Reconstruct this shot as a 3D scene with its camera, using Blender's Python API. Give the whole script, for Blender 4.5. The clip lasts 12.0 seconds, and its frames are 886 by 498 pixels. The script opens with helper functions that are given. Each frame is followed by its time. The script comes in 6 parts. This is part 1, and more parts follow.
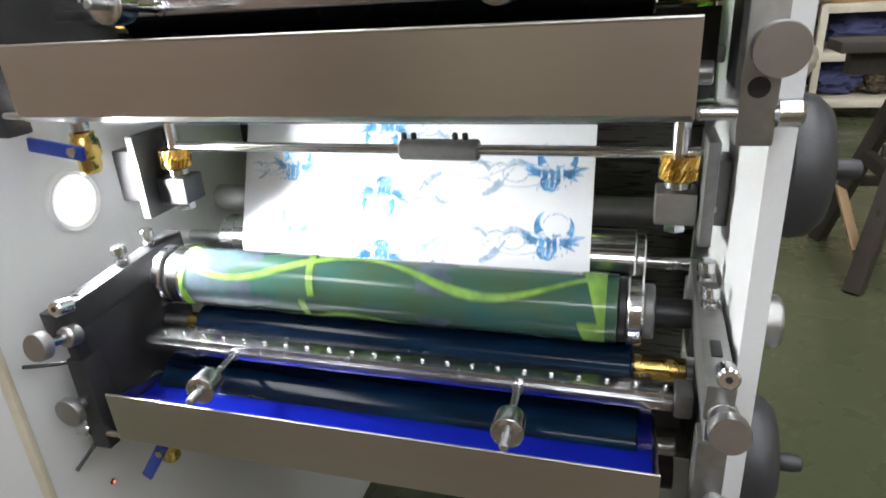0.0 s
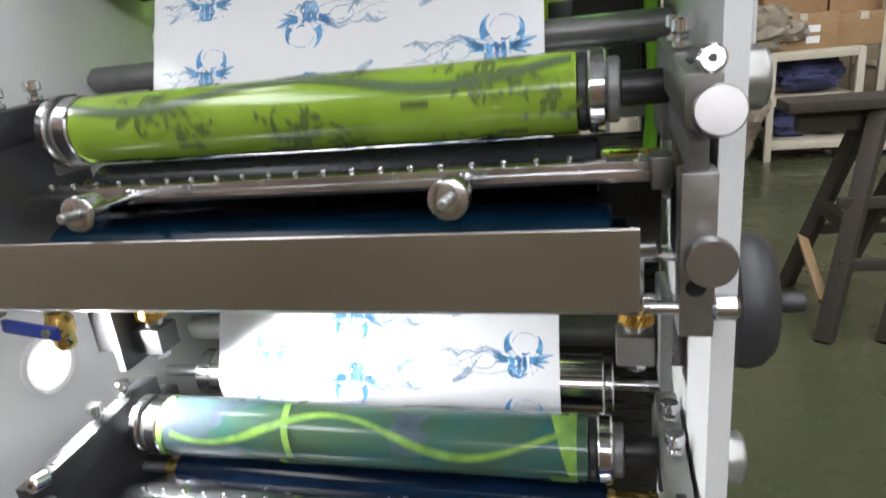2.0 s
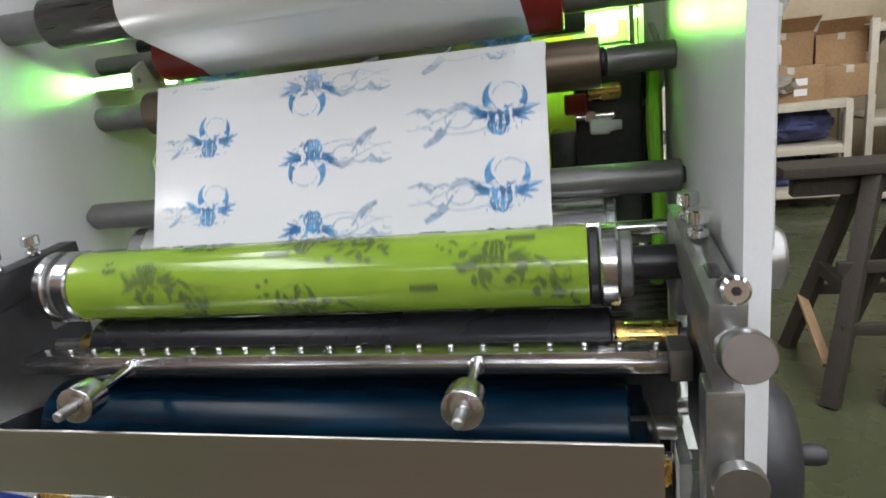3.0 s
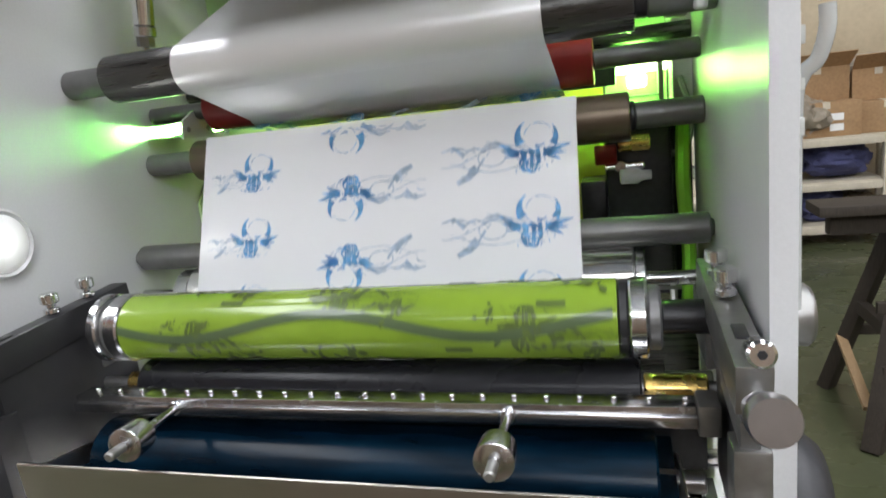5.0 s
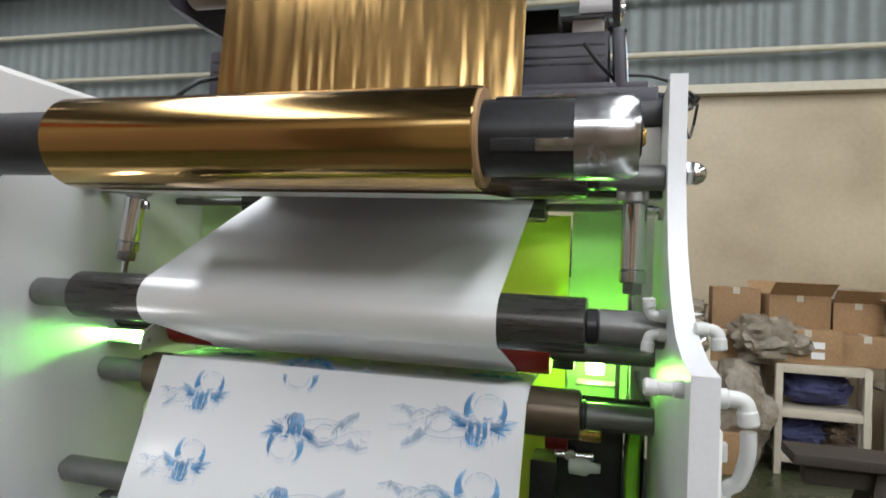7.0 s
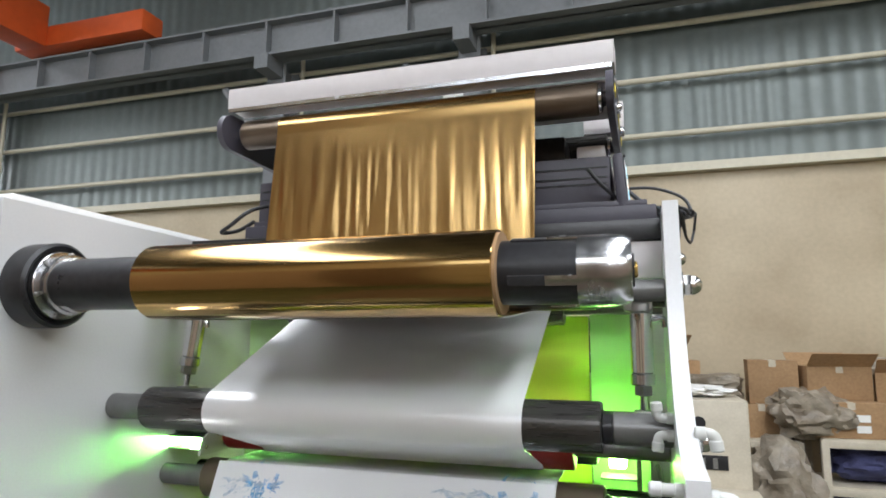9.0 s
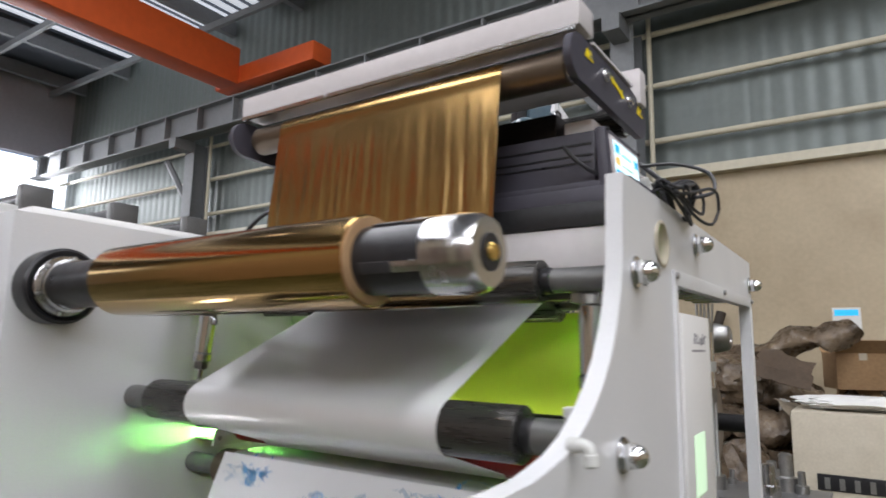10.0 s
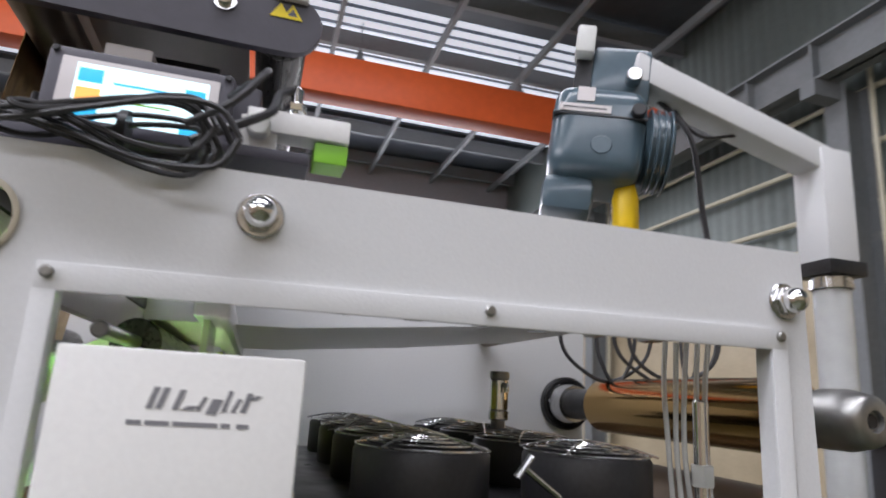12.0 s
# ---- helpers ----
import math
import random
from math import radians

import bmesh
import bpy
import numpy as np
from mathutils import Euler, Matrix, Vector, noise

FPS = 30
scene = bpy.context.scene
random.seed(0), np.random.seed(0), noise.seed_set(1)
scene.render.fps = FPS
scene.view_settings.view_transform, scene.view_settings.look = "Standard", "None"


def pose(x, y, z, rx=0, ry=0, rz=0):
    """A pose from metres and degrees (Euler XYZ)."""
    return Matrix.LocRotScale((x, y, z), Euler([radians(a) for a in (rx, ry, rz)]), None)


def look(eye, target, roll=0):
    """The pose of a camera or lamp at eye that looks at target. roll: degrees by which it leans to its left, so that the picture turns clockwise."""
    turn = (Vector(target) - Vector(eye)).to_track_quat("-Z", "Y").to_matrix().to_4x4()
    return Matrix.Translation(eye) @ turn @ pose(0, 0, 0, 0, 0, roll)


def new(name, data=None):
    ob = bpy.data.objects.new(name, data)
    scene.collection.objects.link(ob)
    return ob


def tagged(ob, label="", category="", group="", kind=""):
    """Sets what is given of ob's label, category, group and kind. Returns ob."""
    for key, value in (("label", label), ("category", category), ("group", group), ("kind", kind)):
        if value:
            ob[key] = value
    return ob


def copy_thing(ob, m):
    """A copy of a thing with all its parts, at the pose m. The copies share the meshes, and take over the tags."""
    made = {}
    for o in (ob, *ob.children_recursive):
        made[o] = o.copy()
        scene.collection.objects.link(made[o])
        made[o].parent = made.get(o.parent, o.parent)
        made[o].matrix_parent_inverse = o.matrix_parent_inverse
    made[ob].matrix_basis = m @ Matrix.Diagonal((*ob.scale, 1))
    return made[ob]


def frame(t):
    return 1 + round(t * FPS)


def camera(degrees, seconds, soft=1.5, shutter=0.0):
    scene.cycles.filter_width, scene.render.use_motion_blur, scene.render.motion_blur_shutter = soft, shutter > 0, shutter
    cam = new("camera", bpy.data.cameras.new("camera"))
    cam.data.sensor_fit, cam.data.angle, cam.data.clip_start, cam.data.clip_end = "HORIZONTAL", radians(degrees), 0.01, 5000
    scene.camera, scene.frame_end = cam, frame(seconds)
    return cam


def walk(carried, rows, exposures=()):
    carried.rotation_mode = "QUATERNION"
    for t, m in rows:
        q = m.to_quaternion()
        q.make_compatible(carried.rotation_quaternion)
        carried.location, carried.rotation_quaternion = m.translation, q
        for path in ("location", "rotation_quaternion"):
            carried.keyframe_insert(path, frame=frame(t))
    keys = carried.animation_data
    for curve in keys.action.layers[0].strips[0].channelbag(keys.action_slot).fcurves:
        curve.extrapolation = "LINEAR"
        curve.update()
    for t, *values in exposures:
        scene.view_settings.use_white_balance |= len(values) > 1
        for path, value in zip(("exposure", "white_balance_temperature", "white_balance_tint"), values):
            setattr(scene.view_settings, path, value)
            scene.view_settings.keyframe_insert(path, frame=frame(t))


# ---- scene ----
# ---------------------------------------------------------------- camera
cam = camera(69.9, 12.0, soft=1.7, shutter=0.35)
PATH = [
    (0, (0.017, -0.037, 1.311), (-0.537, 1.723, 0.538), -3.6),
    (0.5, (0.012, -0.035, 1.333), (-0.513, 1.748, 0.595), -4.2),
    (1, (0.016, -0.033, 1.349), (-0.495, 1.767, 0.641), -5.1),
    (1.5, (0.023, -0.02, 1.37), (-0.476, 1.789, 0.677), -5.8),
    (2, (0.033, -0.014, 1.431), (-0.459, 1.814, 0.786), -6.1),
    (2.5, (0.033, 0.004, 1.49), (-0.449, 1.858, 0.917), -6.3),
    (3, (0.021, 0.037, 1.547), (-0.454, 1.907, 1.022), -6.7),
    (5, (0.024, 0.02, 1.573), (-0.536, 1.893, 1.148), -6.6),
    (5.5, (0.041, 0.03, 1.621), (-0.53, 1.919, 1.295), -4.5),
    (6, (0.056, 0.052, 1.668), (-0.485, 1.972, 1.518), -1.1),
    (6.5, (0.068, 0.057, 1.687), (-0.465, 1.984, 1.652), 1.3),
    (7, (0.067, 0.048, 1.712), (-0.458, 1.977, 1.761), 2.4),
    (9, (0.093, -0.05, 1.749), (-0.511, 1.834, 2.043), 0.4),
    (9.5, (0.165, -0.003, 1.744), (-0.744, 1.754, 2.038), 0.6),
    (10, (0.334, 0.12, 1.742), (-0.771, 1.76, 2.045), 0.9),
    (10.5, (0.444, 0.359, 1.764), (-0.824, 1.872, 2.081), 1.5),
    (11, (0.503, 0.592, 1.795), (-0.956, 1.891, 2.223), 1.0),
    (11.5, (0.593, 0.851, 1.8), (-1.105, 1.797, 2.27), 2.4),
    (12, (0.601, 1.066, 1.769), (-1.274, 1.595, 2.221), 3.5),
]
# the camera's own exposure drifts darker and more magenta as it swings round the plate
EXPOSURES = [(0, 0.26, 6500, 11), (3.0, 0.11, 6500, 13), (5.0, 0.11, 6500, 13), (7.0, -0.02, 6500, 12), (9.0, 0.14, 6400, 12), (9.5, 0.0, 6500, 11), (10.0, -0.08, 6500, 16), (10.5, -0.17, 6600, 20), (11.0, -0.14, 6700, 28), (11.5, 0.03, 6500, 26), (12.0, 0.04, 6400, 19)]
walk(cam, [(t, look(eye, target, roll)) for t, eye, target, roll in PATH], EXPOSURES)

# ---------------------------------------------------------------- world and lights
world = bpy.data.worlds.new("sky")
scene.world = world
world.use_nodes = True
wn = world.node_tree
sky = wn.nodes.new("ShaderNodeTexSky")
sky.sky_type, sky.sun_disc = "NISHITA", False
sky.sun_elevation, sky.sun_rotation = radians(40), radians(120)
wn.links.new(sky.outputs[0], wn.nodes["Background"].inputs[0])
wn.nodes["Background"].inputs[1].default_value = 0.1
scene.view_settings.exposure = 0.0


def area(name, m, sx, sy, watts, colour):
    data = bpy.data.lights.new(name, "AREA")
    data.shape, data.size, data.size_y, data.energy, data.color = "RECTANGLE", sx, sy, watts, colour
    ob = new(name, data)
    ob.matrix_world = m
    return ob


DAY = (0.93, 0.97, 1.0)
# daylight in the roof's translucent strips and in the window band
for x, w in ((-11.1, 300), (-4.3, 420), (2.0, 560), (8.0, 420)):
    area("skylight", pose(x, -1.0, 7.6), 1.4, 10.0, w, DAY)
area("window_light", look((-15.6, 2.5, 5.5), (0, 2.0, 2.0)), 10.0, 1.2, 320, DAY)
# fill added behind the camera for highlights on foil; no window known there
area("window_light", look((1.7, -7.6, 5.75), (-0.1, 2, 1.7)), 9.6, 1.3, 450, DAY)



def disk(name, m, size, watts, colour):
    data = bpy.data.lights.new(name, "AREA")
    data.shape, data.size, data.energy, data.color = "DISK", size, watts, colour
    ob = new(name, data)
    ob.matrix_world = m
    return ob


# the two round work lamps on the cabinet wall, the lower one much the stronger
disk("work_light", look((-0.637, 0.556, 1.087), (0.2, 0.66, 1.02)), 0.06, 6.5, (0.96, 1.0, 0.98))
disk("work_light", look((-0.637, 0.556, 1.483), (0.2, 0.60, 1.44)), 0.045, 0.12, (0.96, 1.0, 0.98))

# ---------------------------------------------------------------- materials
def mat(name, colour, rough=0.5, metal=0.0, coat=0.0, grain=0.0, scale=40.0, bump=0.0, bscale=200.0, stretch=(1, 1, 1), rvar=0.0,
        second=None, amount=0.0, sscale=4.0, transmission=0.0, emit=None, power=0.0, ior=1.45, alpha=1.0, island=0.0, depth=0.002):
    """One procedural surface: a colour with fine grain, a second colour in larger patches, uneven gloss and fine relief."""
    m = bpy.data.materials.new(name)
    m.use_nodes = True
    nt = m.node_tree
    b = nt.nodes["Principled BSDF"]
    co = nt.nodes.new("ShaderNodeTexCoord")
    mp = nt.nodes.new("ShaderNodeMapping")
    mp.inputs["Scale"].default_value = stretch
    nt.links.new(co.outputs["Object"], mp.inputs[0])

    def noise_node(sc, detail=4.0):
        n = nt.nodes.new("ShaderNodeTexNoise")
        n.inputs["Scale"].default_value, n.inputs["Detail"].default_value = sc, detail
        nt.links.new(mp.outputs[0], n.inputs["Vector"])
        return n

    def ramp(src, lo, hi):
        n = nt.nodes.new("ShaderNodeMapRange")
        n.inputs["To Min"].default_value, n.inputs["To Max"].default_value = lo, hi
        n.inputs["From Min"].default_value, n.inputs["From Max"].default_value = 0.3, 0.7
        nt.links.new(src, n.inputs["Value"])
        return n.outputs[0]

    last = None
    base = nt.nodes.new("ShaderNodeRGB")
    base.outputs[0].default_value = (*colour, 1)
    last = base.outputs[0]
    if second and amount:
        mix = nt.nodes.new("ShaderNodeMix")
        mix.data_type = "RGBA"
        nt.links.new(ramp(noise_node(sscale, 6.0).outputs["Fac"], 0, amount), mix.inputs[0])
        nt.links.new(last, mix.inputs["A"])
        mix.inputs["B"].default_value = (*second, 1)
        last = mix.outputs["Result"]
    if grain:
        hsv = nt.nodes.new("ShaderNodeHueSaturation")
        nt.links.new(ramp(noise_node(scale).outputs["Fac"], 1 - grain, 1 + grain), hsv.inputs["Value"])
        nt.links.new(last, hsv.inputs["Color"])
        last = hsv.outputs[0]
    if island:
        info = nt.nodes.new("ShaderNodeObjectInfo")
        hs2 = nt.nodes.new("ShaderNodeHueSaturation")
        rr = nt.nodes.new("ShaderNodeMapRange")
        rr.inputs["To Min"].default_value, rr.inputs["To Max"].default_value = 1 - island, 1 + island
        nt.links.new(info.outputs["Random"], rr.inputs["Value"])
        nt.links.new(rr.outputs[0], hs2.inputs["Value"])
        nt.links.new(last, hs2.inputs["Color"])
        last = hs2.outputs[0]
    nt.links.new(last, b.inputs["Base Color"])
    b.inputs["Metallic"].default_value = metal
    b.inputs["Roughness"].default_value = rough
    b.inputs["IOR"].default_value = ior
    b.inputs["Alpha"].default_value = alpha
    if rvar:
        nt.links.new(ramp(noise_node(sscale * 3, 5.0).outputs["Fac"], max(0.02, rough - rvar), rough + rvar), b.inputs["Roughness"])
    b.inputs["Coat Weight"].default_value = coat
    b.inputs["Coat Roughness"].default_value = 0.12
    b.inputs["Transmission Weight"].default_value = transmission
    if bump:
        bp = nt.nodes.new("ShaderNodeBump")
        bp.inputs["Strength"].default_value, bp.inputs["Distance"].default_value = bump, depth
        nt.links.new(noise_node(bscale, 3.0).outputs["Fac"], bp.inputs["Height"])
        nt.links.new(bp.outputs[0], b.inputs["Normal"])
    if emit:
        b.inputs["Emission Color"].default_value = (*emit, 1)
        b.inputs["Emission Strength"].default_value = power
    return m


M = {
    "paint": mat("machine_paint", (0.66, 0.67, 0.68), 0.34, grain=0.02, scale=300, bump=0.08, bscale=400, second=(0.60, 0.60, 0.61), amount=0.5, sscale=3, rvar=0.06),
    "paint_white": mat("white_paint", (0.78, 0.78, 0.77), 0.35, grain=0.02, scale=200, bump=0.05, second=(0.70, 0.70, 0.69), amount=0.4, sscale=5),
    "stainless": mat("brushed_stainless", (0.62, 0.59, 0.56), 0.30, 1.0, grain=0.015, scale=30, stretch=(1, 30, 30), second=(0.54, 0.50, 0.47), amount=0.4, sscale=1.2),
    "steel": mat("turned_steel", (0.54, 0.54, 0.55), 0.22, 1.0, grain=0.06, scale=120, rvar=0.06, sscale=20),
    "steel_dull": mat("dull_steel", (0.36, 0.36, 0.35), 0.38, 0.9, grain=0.08, scale=90, rvar=0.08, sscale=12, second=(0.26, 0.25, 0.24), amount=0.5),
    "chrome": mat("chrome", (0.74, 0.74, 0.74), 0.17, 1.0, grain=0.02, rvar=0.03, sscale=6),
    "block": mat("gunmetal_block", (0.20, 0.20, 0.20), 0.45, 0.55, grain=0.08, scale=150, bump=0.06, second=(0.14, 0.14, 0.14), amount=0.5, sscale=15),
    # darker steel for the levers and gear brackets on the cabinet side
    "lever_dark": mat("dark_steel_plate", (0.040, 0.040, 0.043), 0.45, 0.3, grain=0.06, scale=60, bump=0.05, second=(0.028, 0.028, 0.030), amount=0.5, sscale=10),
    "knob": mat("satin_turned_steel", (0.42, 0.41, 0.41), 0.30, 0.95, grain=0.04, scale=90, second=(0.35, 0.345, 0.345), amount=0.5, sscale=40),
    "black": mat("black_anodised", (0.022, 0.022, 0.024), 0.35, 0.2, grain=0.2, scale=120, rvar=0.08, sscale=8),
    "plastic_black": mat("black_plastic", (0.03, 0.03, 0.033), 0.45, grain=0.12, scale=200, bump=0.06),
    "roller_dark": mat("dark_hard_anodised_roller", (0.075, 0.072, 0.068), 0.3, 0.7, grain=0.1, scale=60, stretch=(1, 12, 12), rvar=0.08, sscale=6),
    "roller_grey": mat("grey_idler_roller", (0.16, 0.16, 0.155), 0.4, 0.5, grain=0.08, scale=60, rvar=0.06, sscale=6),
    "roller_bronze": mat("bronze_tinted_roller", (0.15, 0.115, 0.085), 0.34, 0.75, grain=0.06, scale=50, rvar=0.06),
    "brass": mat("oiled_brass", (0.72, 0.50, 0.16), 0.25, 1.0, grain=0.08, scale=100, rvar=0.08, sscale=15),
    "gold": mat("gold_foil", (0.50, 0.32, 0.125), 0.13, 1.0, grain=0.03, scale=14, stretch=(1, 3, 3), second=(0.36, 0.225, 0.09), amount=0.5, sscale=2),
    "gold_sheet": mat("thin_gold_foil_sheet", (0.47, 0.30, 0.12), 0.21, 1.0, grain=0.03, scale=14, stretch=(1, 3, 3), second=(0.37, 0.235, 0.095), amount=0.5, sscale=3),
    "film": mat("silver_film", (0.82, 0.82, 0.83), 0.34, 0.3, grain=0.01, scale=6, second=(0.72, 0.72, 0.73), amount=0.4, sscale=1.5),
    "film_back": mat("white_foil_back_and_lit_film", (0.80, 0.80, 0.80), 0.35, 0.1, grain=0.02, scale=8),
    "web": mat("white_glossy_label_film", (0.78, 0.785, 0.82), 0.22, grain=0.02, scale=10, rvar=0.05, sscale=4, bump=0.9, bscale=7, stretch=(0.5, 1, 1)),
    "ink_blue": mat("blue_print_ink", (0.035, 0.16, 0.42), 0.35, grain=0.3, scale=160, second=(0.18, 0.46, 0.75), amount=0.9, sscale=60),
    "ink_pale": mat("pale_blue_print_ink", (0.26, 0.36, 0.50), 0.35, grain=0.25, scale=160, second=(0.50, 0.58, 0.69), amount=0.7, sscale=60),
    "plate_green": mat("green_photopolymer_plate", (0.19, 0.305, 0.028), 0.18, grain=0.08, scale=20, second=(0.23, 0.35, 0.04), amount=0.7, sscale=9, coat=0.5, rvar=0.06),
    "plate_relief": mat("dark_olive_raised_relief", (0.095, 0.14, 0.035), 0.22, grain=0.15, scale=60, coat=0.5),
    "plate_seam": mat("grey_green_plate_seam", (0.085, 0.125, 0.06), 0.25, grain=0.05, scale=30, coat=0.4),
    "plate_teal": mat("ink_wet_teal_plate", (0.065, 0.115, 0.060), 0.20, grain=0.25, scale=14, second=(0.018, 0.075, 0.075), amount=0.9, sscale=14, coat=0.5),
    "plate_lime": mat("bare_lime_plate_edge", (0.22, 0.38, 0.06), 0.20, grain=0.25, scale=60, second=(0.12, 0.24, 0.08), amount=0.8, sscale=25, coat=0.5),
    "plate_violet": mat("grey_violet_tint", (0.07, 0.075, 0.12), 0.2, grain=0.2, scale=40, second=(0.06, 0.12, 0.11), amount=0.8, sscale=18, coat=0.4),
    "plate_mist": mat("thin_pale_ink_film", (0.13, 0.20, 0.15), 0.2, grain=0.2, scale=40, coat=0.4),
    "ink_dark": mat("wet_dark_blue_ink_roller", (0.002, 0.004, 0.014), 0.14, grain=0.3, scale=10, stretch=(1, 6, 6), coat=0.0, ior=1.3, second=(0.001, 0.013, 0.032), amount=0.8, sscale=5),
    "ink_teal": mat("wet_teal_ink_roller", (0.001, 0.005, 0.011), 0.26, grain=0.3, scale=10, stretch=(1, 6, 6), coat=0.0, ior=1.3, second=(0.001, 0.016, 0.034), amount=0.8, sscale=5),
    "ink_pool": mat("royal_blue_liquid_ink", (0.004, 0.008, 0.18), 0.05, grain=0.05, scale=6, coat=0.6),
    "ceramic": mat("black_ceramic_anilox", (0.009, 0.009, 0.011), 0.26, 0.0, ior=1.32, grain=0.15, scale=80, rvar=0.04),
    "red": mat("red_silicone_rubber", (0.24, 0.013, 0.010), 0.45, grain=0.08, scale=60, bump=0.04),
    "acrylic": mat("fluorescent_green_acrylic", (0.48, 0.68, 0.34), 0.15, grain=0.04, scale=6, coat=0.3),
    "acrylic_yellow": mat("fluorescent_yellow_green_acrylic", (0.64, 0.72, 0.10), 0.15, grain=0.04, scale=6, coat=0.3),
    "cardboard": mat("corrugated_cardboard", (0.40, 0.25, 0.13), 0.85, grain=0.12, scale=40, second=(0.33, 0.20, 0.10), amount=0.7, sscale=5, bump=0.15, bscale=90, island=0.18),
    "board_brown": mat("scuffed_brown_board", (0.095, 0.066, 0.044), 0.8, grain=0.12, scale=40, second=(0.060, 0.043, 0.030), amount=0.7, sscale=3, bump=0.1, bscale=90),
    "wrap": mat("grey_brown_packing_sacks", (0.040, 0.026, 0.016), 0.30, grain=0.4, scale=9, second=(0.20, 0.15, 0.10), amount=0.9, sscale=6, bump=0.9, bscale=11, depth=0.03, rvar=0.1),
    "wrap_pale": mat("pale_translucent_packing_film", (0.30, 0.26, 0.20), 0.35, grain=0.25, scale=9, second=(0.18, 0.14, 0.10), amount=0.8, sscale=5, bump=0.9, bscale=11, depth=0.03, rvar=0.1),
    "cloth_navy": mat("navy_cloth", (0.06, 0.065, 0.15), 0.9, grain=0.15, scale=60, bump=0.2, bscale=150),
    "frame_cream": mat("cream_painted_steel", (0.55, 0.50, 0.40), 0.5, grain=0.06, scale=60, second=(0.42, 0.37, 0.28), amount=0.5, sscale=9),
    "wood_dark": mat("dark_worn_timber", (0.040, 0.031, 0.023), 0.7, grain=0.3, scale=25, stretch=(8, 8, 1), bump=0.2),
    "wood": mat("raw_pine", (0.42, 0.28, 0.15), 0.7, grain=0.2, scale=30, stretch=(8, 8, 1)),
    "floor": mat("green_epoxy_floor", (0.058, 0.067, 0.031), 0.28, grain=0.08, scale=30, second=(0.072, 0.076, 0.043), amount=0.7, sscale=1.2, bump=0.03, rvar=0.1),
    "wall_grey": mat("lavender_grey_wall", (0.40, 0.40, 0.44), 0.6, grain=0.04, scale=12, second=(0.34, 0.34, 0.38), amount=0.5, sscale=0.8),
    "wall": mat("cream_rendered_wall", (0.54, 0.455, 0.315), 0.42, grain=0.05, scale=20, second=(0.40, 0.32, 0.21), amount=0.85, sscale=1.4, bump=0.08, bscale=60),
    "wall_brown": mat("brown_wall", (0.20, 0.13, 0.09), 0.6, grain=0.05, scale=20, second=(0.16, 0.10, 0.07), amount=0.6, sscale=1.1, bump=0.05),
    "wall_warm": mat("warm_beige_wall", (0.50, 0.36, 0.27), 0.6, grain=0.05, scale=20, second=(0.40, 0.30, 0.24), amount=0.6, sscale=1.1, bump=0.05),
    "cladding": mat("grey_green_sheet_cladding", (0.165, 0.190, 0.182), 0.42, 0.2, grain=0.06, scale=10, second=(0.125, 0.148, 0.142), amount=0.6, sscale=0.7),
    "girder": mat("grey_painted_girder", (0.20, 0.21, 0.22), 0.5, grain=0.06, scale=20, second=(0.15, 0.16, 0.17), amount=0.5, sscale=2),
    "orange": mat("orange_crane_paint", (0.72, 0.12, 0.025), 0.45, grain=0.05, scale=8, second=(0.60, 0.09, 0.02), amount=0.5, sscale=1.5),
    "roof": mat("grey_blue_roof_sheet", (0.11, 0.125, 0.15), 0.5, 0.2, grain=0.06, scale=6, second=(0.08, 0.09, 0.11), amount=0.6, sscale=0.8),
    "pipe": mat("cream_conduit_pipe", (0.58, 0.54, 0.42), 0.4, grain=0.05, scale=20),
    "motor": mat("slate_blue_motor_enamel", (0.055, 0.09, 0.115), 0.3, grain=0.06, scale=60, coat=0.3, bump=0.05),
    "yellow": mat("yellow_plastic", (0.75, 0.50, 0.01), 0.4, grain=0.05),
    "label_yellow": mat("yellow_warning_label", (0.80, 0.62, 0.0), 0.4, grain=0.05),
    "screen": mat("lit_touch_screen", (0.55, 0.75, 0.80), 0.1, emit=(0.62, 0.85, 0.90), power=1.1),
    "screen_blue": mat("lit_screen_blue_tile", (0.02, 0.35, 0.60), 0.1, emit=(0.03, 0.42, 0.70), power=0.9),
    "screen_orange": mat("lit_screen_orange_tile", (0.8, 0.4, 0.1), 0.1, emit=(0.95, 0.45, 0.12), power=0.9),
    "uv": mat("green_uv_tube_glow", (0.3, 1.0, 0.1), 0.3, emit=(0.26, 1.0, 0.12), power=190.0),
    # weak glow of the added fill tube behind the lamp housing
    "uv_fill": mat("added_tube_fill_glow", (0.3, 1.0, 0.1), 0.3, emit=(0.80, 1.0, 0.50), power=9.0),
    "uv_beam": mat("green_uv_tube_beam", (0.3, 1.0, 0.1), 0.3, emit=(0.25, 1.0, 0.16), power=520.0),
    "lamp": mat("white_led_glow", (1, 1, 1), 0.3, emit=(0.97, 1.0, 0.98), power=25.0),
    "lamp_dim": mat("dim_led_glow", (1, 1, 1), 0.3, emit=(0.97, 1.0, 0.98), power=4.0),
    "led_red": mat("red_pilot_glow", (0.8, 0.05, 0.05), 0.3, emit=(1.0, 0.08, 0.06), power=3.0),
    "slot_glow": mat("pale_green_lit_slot", (0.6, 0.8, 0.6), 0.4, emit=(0.62, 0.95, 0.60), power=0.6),
    "lamp_far": mat("high_bay_lamp_glow", (1, 1, 1), 0.3, emit=(0.95, 0.98, 1.0), power=6.0),
    "skyglow": mat("daylit_translucent_sheet", (0.7, 0.75, 0.8), 0.5, emit=(0.80, 0.88, 0.95), power=0.7),
